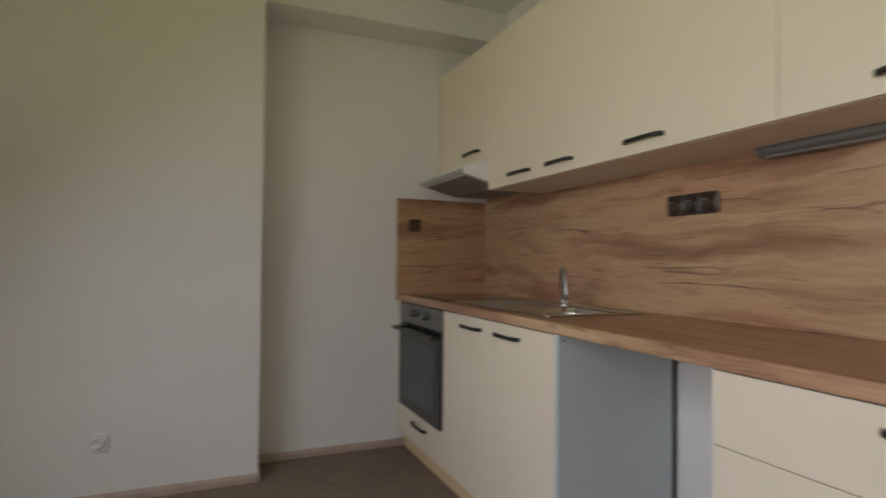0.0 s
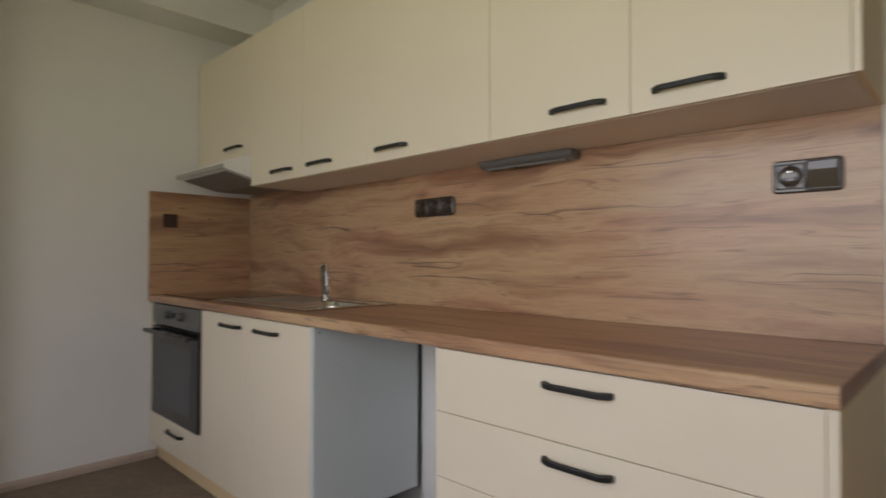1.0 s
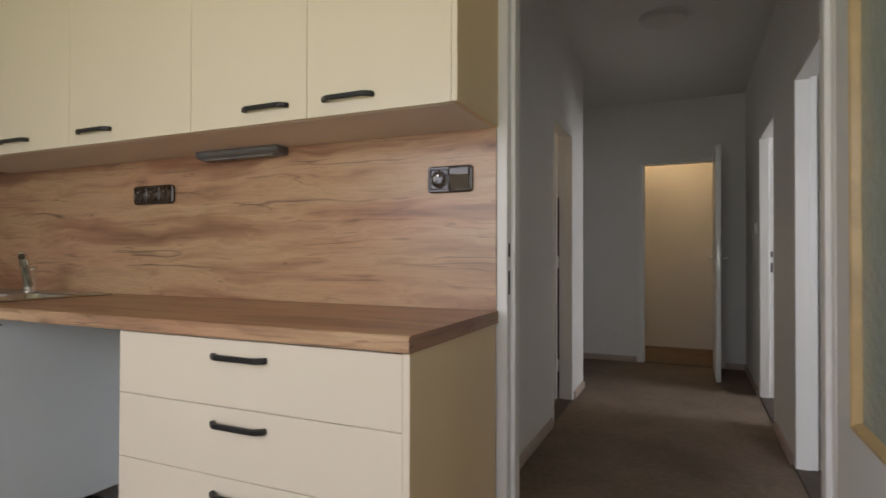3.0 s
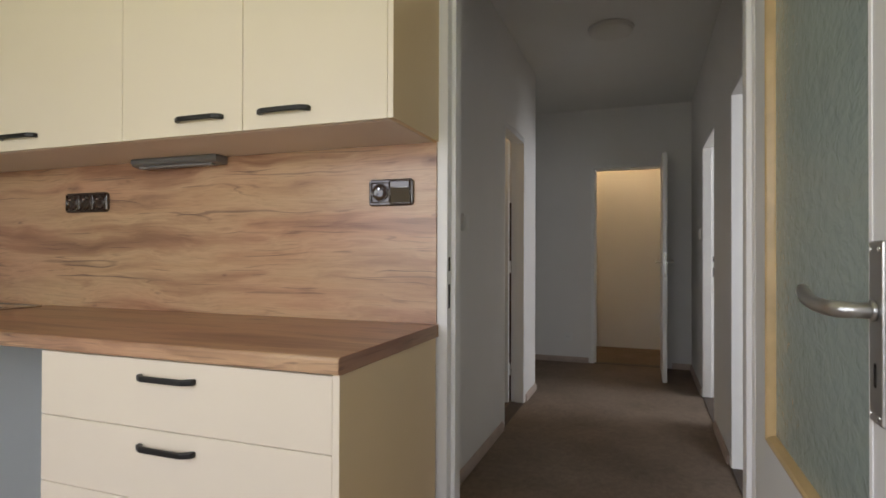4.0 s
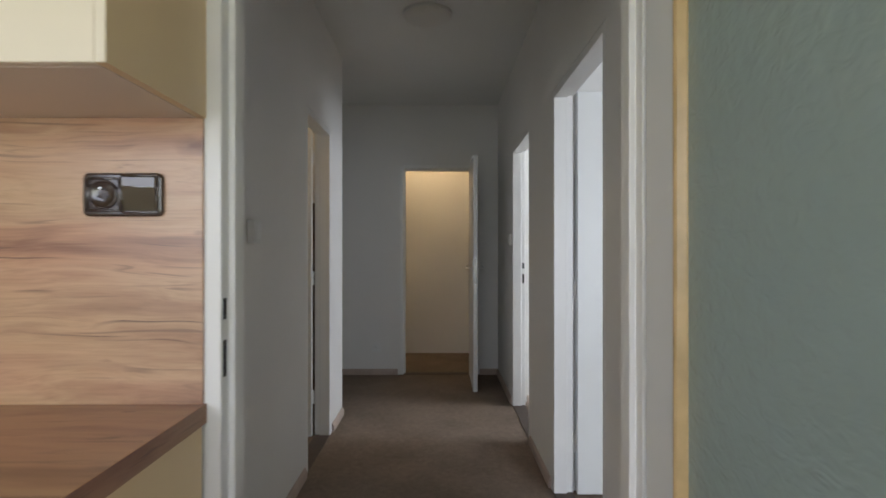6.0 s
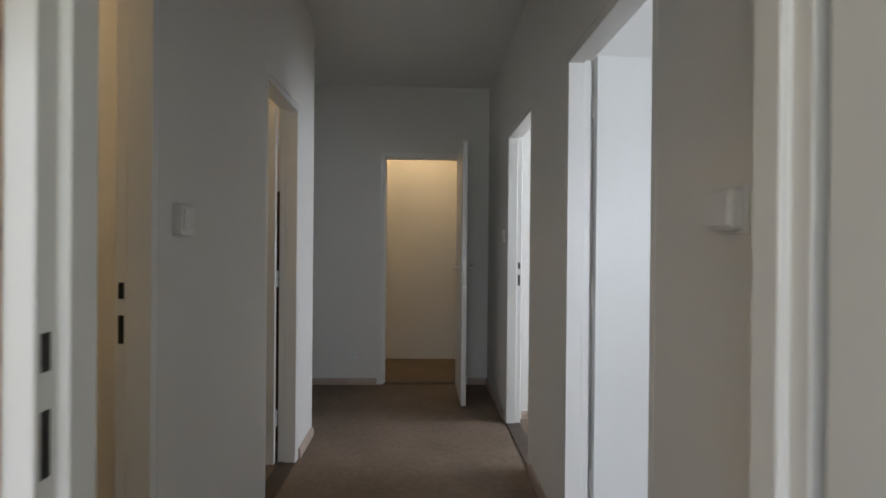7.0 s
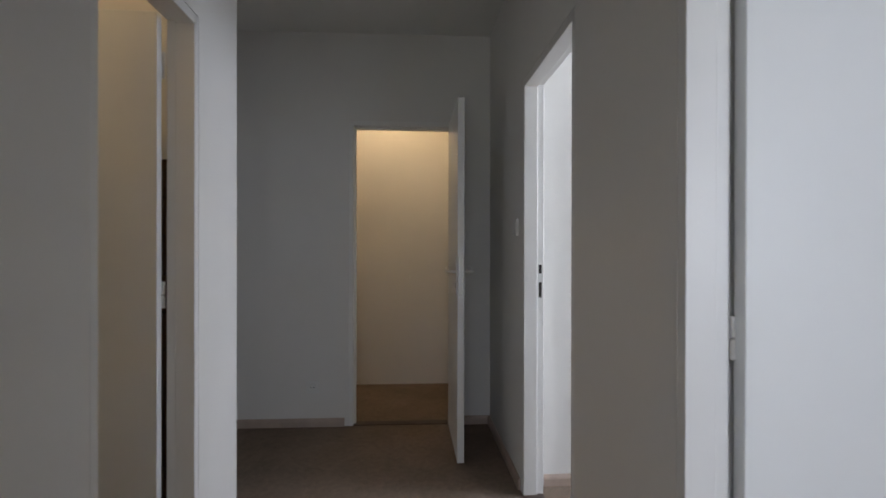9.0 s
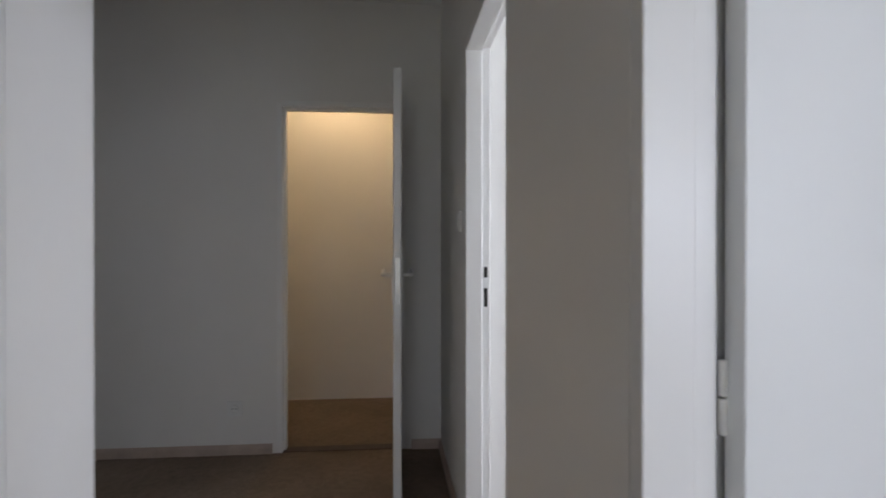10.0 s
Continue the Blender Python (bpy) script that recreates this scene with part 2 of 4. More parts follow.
def prism(outline, axis, a, b, bevel=0.0):
    """An outline of (u, v) pairs pushed along an axis from a to b; u, v are the other two axes in order."""
    bm = bmesh.new()
    def at(p, w):
        return {"x": (w, p[0], p[1]), "y": (p[0], w, p[1]), "z": (p[0], p[1], w)}[axis]
    lo = [bm.verts.new(at(p, a)) for p in outline]
    hi = [bm.verts.new(at(p, b)) for p in outline]
    n = len(outline)
    bm.faces.new(lo)
    bm.faces.new(hi[::-1])
    for i in range(n):
        bm.faces.new((lo[i], hi[i], hi[(i + 1) % n], lo[(i + 1) % n]))
    bmesh.ops.recalc_face_normals(bm, faces=bm.faces)
    if bevel:
        bmesh.ops.bevel(bm, geom=list(bm.edges), offset=bevel, segments=2, affect="EDGES", profile=0.5)
    return bm


def rod(bm, a, b, r, seg=20, r2=None, bevel=0.0):
    a, b = Vector(a), Vector(b)
    m = Matrix.Translation((a + b) / 2) @ (b - a).to_track_quat("Z", "Y").to_matrix().to_4x4()
    vs = bmesh.ops.create_cone(bm, cap_ends=True, segments=seg, radius1=r, radius2=r if r2 is None else r2, depth=(b - a).length, matrix=m)["verts"]
    if bevel:
        es = [e for e in {e for v in vs for e in v.link_edges} if len(e.link_faces) == 2 and any(len(f.verts) > 4 for f in e.link_faces)]
        bmesh.ops.bevel(bm, geom=es, offset=bevel, segments=2, affect="EDGES", profile=0.5)
    return bm


def tube(bm, pts, r, seg=14, flat=1.0):
    """A rounded bar swept along points; r may be a list."""
    pts = [Vector(p) for p in pts]
    rings = []
    for i, p in enumerate(pts):
        d = (pts[min(i + 1, len(pts) - 1)] - pts[max(i - 1, 0)]).normalized()
        side = d.cross(Vector((0, 0, 1)))
        side = side.normalized() if side.length > 0.05 else Vector((0, 1, 0))
        up = side.cross(d).normalized()
        ri = r[i] if isinstance(r, (list, tuple)) else r
        rings.append([bm.verts.new(p + side * (ri * flat * math.cos(k * math.tau / seg)) + up * (ri * math.sin(k * math.tau / seg))) for k in range(seg)])
    for q, s in zip(rings, rings[1:]):
        for k in range(seg):
            bm.faces.new((q[k], q[(k + 1) % seg], s[(k + 1) % seg], s[k]))
    bm.faces.new(rings[0][::-1])
    bm.faces.new(rings[-1])
    bmesh.ops.recalc_face_normals(bm, faces=bm.faces)
    return bm


def mesh_of(name, bm, material):
    me = bpy.data.meshes.new(name)
    for f in bm.faces:
        f.smooth = len(f.verts) == 4 and f.calc_area() < 0.00012
    bm.to_mesh(me)
    bm.free()
    me.materials.append(material)
    return me


def solid(name, bm, material, label="", category="", kind="", group=""):
    """A thing of a single mesh."""
    return tagged(new(name, mesh_of(name, bm, material)), label, category, group, kind)


def thing(name, at, label="", category="", group="", kind=""):
    ob = new(name)
    ob.location = at
    ob.empty_display_size = 0.1
    return tagged(ob, label, category, group, kind)


def part(name, bm, material, parent, label="", m=None):
    """One mesh, given in the place's own coordinates, under a thing or a part."""
    if m is not None:
        bmesh.ops.transform(bm, matrix=m, verts=bm.verts)
    ob = new(name, mesh_of(name, bm, material))
    base = Matrix.Translation(parent.location) if parent.data is None else Matrix()
    ob.parent, ob.matrix_parent_inverse = parent, base.inverted()
    return tagged(ob, label)


def wall(name, axis, at, thick, a, b, z0, z1, holes=(), material=None):
    """A wall across an axis from at to at + thick, from a to b, with holes (from, to, sill, head) right through."""
    bm = bmesh.new()
    def slab(u0, u1, w0, w1):
        if u1 - u0 > 1e-4 and w1 - w0 > 1e-4:
            if axis == "x":
                box(bm, at, at + thick, u0, u1, w0, w1)
            else:
                box(bm, u0, u1, at, at + thick, w0, w1)
    u = a
    for h0, h1, s, t in sorted(holes):
        slab(u, h0, z0, z1)
        slab(h0, h1, z0, s)
        slab(h0, h1, t, z1)
        u = h1
    slab(u, b, z0, z1)
    return solid(name, bm, material or M_WALL, "white painted plaster wall", "wall", "structure")


def skirting(name, points, h=0.056, t=0.014):
    """A skirting board along a line on the floor; the board lies to the left of the walking direction."""
    bm = bmesh.new()
    for (x0, y0), (x1, y1) in zip(points, points[1:]):
        d = Vector((x1 - x0, y1 - y0, 0))
        L = d.length
        prof = [(0, 0), (t, 0), (t, h * 0.62), (t * 0.8, h * 0.8), (t * 0.35, h), (0, h)]
        sub = prism(prof, "x", 0, L)
        ang = math.atan2(d.y, d.x)
        m = Matrix.Translation((x0, y0, 0)) @ Matrix.Rotation(ang, 4, "Z")
        bmesh.ops.transform(sub, matrix=m, verts=sub.verts)
        tmp = bpy.data.meshes.new("tmp")
        sub.to_mesh(tmp)
        sub.free()
        bm.from_mesh(tmp)
        bpy.data.meshes.remove(tmp)
    return solid(name, bm, M_BASE, "beige wood-look skirting board along the wall", "baseboard", "structure")

# ---- the rooms ----
CEIL = 2.6
solid("floor", boxed(-3.2, 5.6, -4.7, 3.5, -0.12, 0.0), M_CARPET, "greyish brown fine carpet covering the floor", "floor", "structure")
solid("ceiling", boxed(-3.2, 5.6, -4.7, 3.5, CEIL, CEIL + 0.15), M_CEIL, "white painted ceiling", "ceiling", "structure")

HL, HR, HT = 0.25, -1.025, 0.095          # hall wall faces, wall thickness
KT = 0.085                               # kitchen partition
KD = (-0.897, 0.002)                     # kitchen doorway
D0, D1 = (0.13, 0.876), (1.868, 2.53)
D2, D3 = (0.776, 1.662), (2.364, 3.20)
RC = 2.96                                # corner where the hall widens
FAR = 4.265
CL = (-0.80, -0.093)
DOOR_H = 2.01

wall("wall_kitchen_hall", "x", 0.0, KT, -1.15, 3.3, 0, CEIL, [(*KD, 0, 2.0)])
wall("wall_kitchen_north", "y", 3.15, 0.15, -3.05, 0.0, 0, CEIL)
wall("wall_kitchen_west", "x", -3.05, 0.15, -1.15, 3.3, 0, CEIL, [(KY - 1.28, KY + 1.28, 0.78, 2.16)])
wall("wall_kitchen_south", "y", -1.15, 0.1, -2.9, 0.0, 0, CEIL)
solid("column", boxed(-2.9, -1.392, 2.887, 3.15, 0, CEIL, bevel=0.006), M_WALL, "white painted boxed-in column on the wall", "column", "structure")
solid("ceiling_beam", boxed(-1.392, 0.0, 2.90, 3.15, 2.41, CEIL, bevel=0.006), M_WALL, "white painted beam under the ceiling", "beam", "structure")
wall("wall_hall_left", "y", HL, HT, KT, RC, 0, CEIL, [(*D0, 0, 1.985), (*D1, 0, 1.98)])
wall("wall_hall_right", "y", HR - HT, HT, KT, FAR, 0, CEIL, [(*D2, 0, 1.99), (*D3, 0, 1.985)])
wall("wall_hall_far", "x", FAR, 0.08, -1.12, 1.7, 0, CEIL, [(*CL, 0, DOOR_H)])
wall("wall_recess_side", "x", RC - 0.1, 0.1, HL + HT, 1.7, 0, CEIL)
wall("wall_recess_end", "y", 1.7, 0.1, RC - 0.1, FAR + 0.08, 0, CEIL)
wall("wall_bathroom_end", "y", 2.1, 0.1, KT, RC, 0, CEIL)
wall("wall_bathroom_toilet", "x", 1.42, 0.08, HL + HT, 2.1, 0, CEIL)
wall("wall_bedroom_study", "x", 1.76, 0.09, -4.5, HR - HT, 0, CEIL)
wall("wall_study_far", "x", 3.28, 0.1, -4.5, HR - HT, 0, CEIL)
wall("wall_bedroom_west", "x", -3.05, 0.15, -4.6, -1.15, 0, CEIL, [(-3.8, -2.1, 0.8, 2.2)])
wall("wall_rooms_outer", "y", -4.6, 0.12, -2.9, 3.38, 0, CEIL, [(1.98, 3.12, 0.8, 2.2)])
wall("wall_closet_back", "x", 5.385, 0.1, -1.0, 0.75, 0, CEIL)
wall("wall_closet_left", "y", 0.65, 0.1, FAR + 0.08, 5.385, 0, CEIL)
wall("wall_closet_right", "y", -0.94, 0.1, FAR + 0.08, 5.385, 0, CEIL)


def window(name, axis, at, a, b, z0, z1, label):
    """A two-casement window set in an opening across an axis."""
    w = thing(name, (at, a, z0) if axis == "x" else (a, at, z0), label, "window", kind="structure")
    def bar(n, u0, u1, w0, w1, d, material=M_DOOR, bevel=0.004, parent=w):
        if axis == "x":
            return part(n, boxed(at - d, at + d, u0, u1, w0, w1, bevel=bevel), material, parent)
        return part(n, boxed(u0, u1, at - d, at + d, w0, w1, bevel=bevel), material, parent)
    bar("frame_rail", a, b, z0, z0 + 0.06, 0.035)
    bar("frame_rail", a, b, z1 - 0.06, z1, 0.035)
    for u in (a, (a + b) / 2 - 0.03, b - 0.06):
        bar("frame_stile", u, u + 0.06, z0 + 0.06, z1 - 0.06, 0.034)
    for u0, u1 in ((a + 0.06, (a + b) / 2 - 0.03), ((a + b) / 2 + 0.03, b - 0.06)):
        p = bar("pane", u0, u1, z0 + 0.06, z1 - 0.06, 0.003, M_CLEAR, 0.0)
        p.visible_shadow = False
    return w


M_CLEAR = bpy.data.materials.new("clear_glass")
M_CLEAR.use_nodes = True
M_CLEAR.node_tree.nodes["Principled BSDF"].inputs["Transmission Weight"].default_value = 1.0
M_CLEAR.node_tree.nodes["Principled BSDF"].inputs["Roughness"].default_value = 0.0
window("window_1", "x", -2.98, KY - 1.28, KY + 1.28, 0.78, 2.16, "white framed double window of the kitchen")
window("window_2", "x", -2.98, -3.8, -2.1, 0.8, 2.2, "white framed window of the bedroom")
window("window_3", "y", -4.54, 1.98, 3.12, 0.8, 2.2, "white framed window of the study")

# Skirting boards.
skirting("baseboard_1", [(-0.55, 3.15), (-1.392, 3.15), (-1.392, 2.887), (-2.9, 2.887)], h=0.042)
skirting("baseboard_2", [(D1[0] - 0.04, HL), (D0[1] + 0.04, HL)])
skirting("baseboard_3", [(RC, 1.7), (RC, HL), (D1[1] + 0.04, HL)])
skirting("baseboard_4", [(FAR, CL[1] + 0.035), (FAR, 1.7)])
skirting("baseboard_5", [(FAR, HR), (FAR, CL[0] - 0.05)])
skirting("baseboard_6", [(KT, HR), (D2[0] - 0.035, HR)])
skirting("baseboard_7", [(D2[1] + 0.035, HR), (D3[0] - 0.035, HR)])
skirting("baseboard_8", [(D3[1] + 0.035, HR), (FAR, HR)])
skirting("baseboard_9", [(3.28, -4.4), (3.28, HR - HT - 0.03)])


# ---- doors ----
def steel_frame(door, m, w, h, t, depth=0.03, b=0.036, lip=0.010):
    """A folded steel frame in its own axes: u along the opening (x), v through the wall (y, 0 on the leaf's side), z up.
    m carries it to its place."""
    proud, a, e, back = 0.004, b - 0.014, 0.003, 0.0004
    def jamb(flip):
        prof = [(-lip, -proud), (a, -proud), (a, depth), (b, depth), (b, t + back), (0.001, t + back), (0.001, e), (-lip, e)]
        if flip:
            prof = [(w - u, v) for u, v in prof][::-1]
        return prism(prof, "z", 0, h - 0.0015, bevel=0.0028)
    part("jamb", jamb(False), M_FRAME, door, "enamelled steel door jamb", m)
    part("jamb", jamb(True), M_FRAME, door, "enamelled steel door jamb", m)
    prof = [(-proud, h + lip), (-proud, h - a), (depth, h - a), (depth, h - b), (t + back, h - b), (t + back, h - 0.001), (e, h - 0.001), (e, h + lip)]
    part("head", prism(prof, "x", a - 0.002, w - a + 0.002, bevel=0.0028), M_FRAME, door, "enamelled steel frame head", m)
    sill = boxed(0.0, w, 0.0, t, 0.0005, 0.006, bevel=0.002)
    return sill


def lever(leaf, m, x, z, y, out, way, material=M_SILVER, flare=0.0, neck=0.036):
    """A lever handle with its long plate. y: the leaf's face; out: +1 or -1, away from it; way: where the lever points."""
    plate = part("handle_plate", boxed(x - 0.02, x + 0.02, y, y + out * 0.006, z - 0.133, z + 0.083, bevel=0.0025), material, leaf, "silver metal handle plate", m)
    bm = rod(bmesh.new(), (x, y + out * 0.006, z), (x, y + out * 0.012, z), 0.0125, 20, bevel=0.002)
    def p(d, o, dz):
        return (x + way * d, y + out * (o + flare * d), z + dz)
    pts = [p(0, 0.008, 0), p(0, neck - 0.014, 0), p(0.001, neck - 0.007, 0), p(0.006, neck - 0.001, 0), p(0.014, neck + 0.002, 0), p(0.03, neck + 0.003, 0),
           p(0.065, neck + 0.003, 0.002), p(0.092, neck + 0.002, 0.007), p(0.112, neck, 0.014), p(0.121, neck - 0.002, 0.019), p(0.125, neck - 0.003, 0.021)]
    tube(bm, pts, [0.0094, 0.0094, 0.0096, 0.0098, 0.0098, 0.0098, 0.0096, 0.0094, 0.0088, 0.0066, 0.003], 16)
    part("door_handle", bm, material, plate, "silver lever handle", m)
    bm = boxed(x - 0.003, x + 0.003, y + out * 0.0062, y + out * 0.0068, z - 0.090, z - 0.062)
    part("keyhole", bm, M_DARK, plate, "dark keyhole", m)
    for dx in (-0.013, 0.013):
        for dz in (-0.123, 0.073):
            part("screw", rod(bmesh.new(), (x + dx, y + out * 0.005, z + dz), (x + dx, y + out * 0.0075, z + dz), 0.0028, 10), M_CHROME, plate, "", m)


def strike(door, m, u, v, z, flip=1):
    for z0, z1 in ((0.0, 0.042), (-0.115, -0.042)):
        part("strike_hole", boxed(u, u + flip * 0.0012, v - 0.007, v + 0.007, z + z0, z + z1), M_DARK, door, "dark latch hole in the jamb", m)


def hinge(door, m, u, v, z):
    bm = bmesh.new()
    rod(bm, (u, v, z - 0.045), (u, v, z - 0.001), 0.0065, 14, bevel=0.002)
    rod(bm, (u, v, z + 0.001), (u, v, z + 0.045), 0.0065, 14, bevel=0.002)
    part("hinge", bm, M_FRAME, door, "painted steel barrel hinge", m)


def plain_leaf(door, m, w, h, hinge_u, way, angle, thick=0.038, handle=True, off=0.006, metal=M_SILVER, neck=0.034):
    """A flush leaf turned about its hinge. way: +1 when the closed leaf runs to +u from the hinge; angle: degrees it swings to -v."""
    turn = m @ Matrix.Translation((hinge_u, -off, 0)) @ Matrix.Rotation(radians(-angle * way), 4, "Z")
    lw = w - 0.024
    x0, x1 = (0.006, lw) if way > 0 else (-lw, -0.006)
    leaf = part("leaf", boxed(x0, x1, 0.0, thick, 0.008, h - 0.012, bevel=0.003), M_DOOR, door, "smooth white lacquered door leaf", turn)
    if handle:
        hx = x1 - 0.05 if way > 0 else x0 + 0.05
        lever(leaf, turn, hx, 1.05, thick, 1, -way, metal, neck=neck)
        lever(leaf, turn, hx, 1.05, 0.0, -1, -way, metal, neck=neck)
        part("lock_face", boxed((x1 if way > 0 else x0) - 0.0012, (x1 if way > 0 else x0) + 0.0012, thick / 2 - 0.01, thick / 2 + 0.01, 0.92, 1.13), M_SILVER, leaf, "steel lock face plate", turn)
    return leaf


# Kitchen door: leaf side is the kitchen (v runs to +x, u runs from the strike jamb to the hinge jamb).
kw = KD[1] - KD[0]
mk = Matrix(((0, 1, 0, 0.0), (-1, 0, 0, KD[1]), (0, 0, 1, 0), (0, 0, 0, 1)))
door_1 = thing("door_1", (0.0, KD[0], 0.0), "glazed white kitchen door standing open in an enamelled steel frame", "door", kind="structure")
part("threshold", steel_frame(door_1, mk, kw, 2.0, KT, 0.032, 0.046), M_SILL, door_1, "flat threshold strip", mk)
strike(door_1, mk, 0.0322, 0.012, 1.065)
LY = -0.862                                # the open leaf's face towards the room
LX0, LX1 = -0.035, -0.868
bm = bmesh.new()
GX0, GX1, GZ0, GZ1 = -0.165, -0.795, 0.70, 1.86
e = 0.006
for x0, x1, z0, z1 in ((LX1, GX1 - e, 0.01, 1.985), (GX0 + e, LX0, 0.01, 1.985), (GX1 - e, GX0 + e, 0.01, GZ0 - e), (GX1 - e, GX0 + e, GZ1 + e, 1.985)):
    box(bm, x0, x1, LY - 0.04, LY, z0, z1)
kleaf = part("leaf", bm, M_DOOR, door_1, "white lacquered door leaf with a large glazed opening")
part("glass_pane", boxed(GX1 + 0.0, GX0, LY - 0.024, LY - 0.018, GZ0, GZ1), M_GLASS, kleaf, "rippled greenish obscure glass pane")
for n, o in (("upright", [(GX0, 1), (GX1, -1)]), ("level", [(GZ0, 1), (GZ1, -1)])):
    for c, s in o:
        prof = [(-0.006, -0.021), (-0.006, 0.0015), (0.0, 0.0025), (0.005, -0.001), (0.010, -0.015), (0.010, -0.021)]
        if n == "upright":
            part("glazing_bead", prism([(c - s * a, LY + b) for a, b in prof], "z", GZ0 - 0.005, GZ1 + 0.005), M_BEAD if s > 0 else M_FRAME, kleaf, "varnished pine glazing bead" if s > 0 else "white painted glazing bead")
        else:
            part("glazing_bead", prism([(LY + b, c + s * a) for a, b in prof], "x", GX1 + 0.010, GX0 - 0.010), M_BEAD, kleaf, "varnished pine glazing bead")
lever(kleaf, Matrix(), -0.826, 1.053, LY, 1, 1, flare=0.11, neck=0.041)
lever(kleaf, Matrix(), -0.826, 1.060, LY - 0.04, -1, 1)
for z in (0.25, 1.75):
    hinge(door_1, Matrix(), -0.022, LY - 0.004, z)

# Doors along the hall. Leaf sides lie in the rooms.
def hall_left(u):
    return Matrix(((-1, 0, 0, u), (0, -1, 0, HL + HT), (0, 0, 1, 0), (0, 0, 0, 1)))


def hall_right(u):
    return Matrix(((1, 0, 0, u), (0, 1, 0, HR - HT), (0, 0, 1, 0), (0, 0, 0, 1)))


door_2 = thing("door_2", (D0[0], HL, 0), "white door standing open into the warmly lit bathroom", "door", kind="structure")
m2 = hall_left(D0[1])
part("threshold", steel_frame(door_2, m2, D0[1] - D0[0], 1.985, HT), M_SILL, door_2, "", m2)
strike(door_2, m2, 0.0222, 0.012, 1.063)
plain_leaf(door_2, m2, D0[1] - D0[0], 1.985, D0[1] - D0[0] - 0.02, -1, 88)

door_3 = thing("door_3", (D1[0], HL, 0), "white door standing open into the warmly lit toilet", "door", kind="structure")
m3 = hall_left(D1[1])
part("threshold", steel_frame(door_3, m3, D1[1] - D1[0], 1.98, HT), M_SILL, door_3, "", m3)
plain_leaf(door_3, m3, D1[1] - D1[0], 1.98, 0.034, 1, 88, off=0.008)
for z in (0.25, 1.02, 1.80):
    hinge(door_3, m3, 0.030, -0.011, z)
tiles = thing("tile_dado", (RC - 0.1, HL + HT, 0), "dark brown glazed wall tiles up to chest height behind the toilet door", "wall tiles", kind="structure")
part("tile_bed", boxed(RC - 0.106, RC - 0.1005, HL + HT + 0.002, 1.265, 0.0, 1.536), M_DARK, tiles)
tile = None
for row in range(10):
    for col in range(6):
        y, z = HL + HT + 0.004 + col * 0.1535, 0.003 + row * 0.1535
        if tile is None:
            tile = mesh_of("tile", boxed(-0.004, 0.004, 0.0, 0.1505, 0.0, 0.1505, bevel=0.0012, seg=1), M_TILE)
        ob = new("tile", tile)
        ob.parent = tiles
        ob.matrix_parent_inverse = Matrix.Translation(-tiles.location)
        ob.location = (RC - 0.1095, y, z)
part("tile_trim", boxed(RC - 0.112, RC - 0.1005, HL + HT + 0.002, 1.265, 1.538, 1.546, bevel=0.002), M_WHITEP, tiles, "pale trim strip on top of the tiles")

door_4 = thing("door_4", (D2[0], HR, 0), "white door standing open into the daylit bedroom", "door", kind="structure")
m4 = hall_right(D2[0])
part("threshold", steel_frame(door_4, m4, D2[1] - D2[0], 1.99, HT), M_SILL, door_4, "", m4)
plain_leaf(door_4, m4, D2[1] - D2[0], 1.99, D2[1] - D2[0] - 0.015, -1, 90, thick=0.041, off=0.010)
# Added plate that catches light behind the hinge gap, so it isn't black.
part("gap_backing", boxed(D2[1] + 0.010, D2[1] + 0.016, HR - HT - 0.075, HR - HT - 0.005, 0.0, 1.985), M_FRAME, door_4, "white backing plate added behind the hinge gap to lighten it")
for z in (0.25, 1.0, 1.78):
    hinge(door_4, m4, D2[1] - D2[0] - 0.018, -0.014, z)

door_5 = thing("door_5", (D3[0], HR, 0), "white door frame opening onto the daylit study", "door", kind="structure")
m5 = hall_right(D3[0])
part("threshold", steel_frame(door_5, m5, D3[1] - D3[0], 1.985, HT), M_SILL, door_5, "", m5)
strike(door_5, m5, D3[1] - D3[0] - 0.0222, 0.014, 1.06, -1)
plain_leaf(door_5, m5, D3[1] - D3[0], 1.985, 0.02, 1, 95)

# Closet door: leaf side is the hall.
door_6 = thing("door_6", (FAR, CL[0], 0), "white closet door standing open into the hall", "door", kind="structure")
m6 = Matrix(((0, 1, 0, FAR), (-1, 0, 0, CL[1]), (0, 0, 1, 0), (0, 0, 0, 1)))
part("threshold", steel_frame(door_6, m6, CL[1] - CL[0], DOOR_H, 0.08), M_SILL, door_6, "", m6)
plain_leaf(door_6, m6, CL[1] - CL[0] + 0.01, DOOR_H + 0.005, CL[1] - CL[0] - 0.018, -1, 90, metal=M_ALU, neck=0.046)

# ---- kitchen ----
WT, WF, WEND = 0.90, -0.60, 3.145           # worktop top, front, far end
UB, UT, UF = 1.465, 2.228, -0.335           # upper units: bottom, top, front
FX = -0.588                                # faces of the lower fronts


def bow_handle(parent, x, y0, y1, z, h=0.0145, label="matt black bow handle"):
    """A bow handle on a front at x, from y0 to y1."""
    e, d, t = 0.024, 0.026, 0.009
    prof = [(x, y0), (x - d + 0.012, y0 + 0.002), (x - d, y0 + e), (x - d, y1 - e), (x - d + 0.012, y1 - 0.002), (x, y1),
            (x, y1 - t), (x - d + t + 0.002, y1 - e - 0.004), (x - d + t, y1 - e - 0.012), (x - d + t, y0 + e + 0.012), (x - d + t + 0.002, y0 + e + 0.004), (x, y0 + t)]
    return part("handle", prism(prof, "z", z - h / 2, z + h / 2, bevel=0.0030), M_BLACK, parent, label)


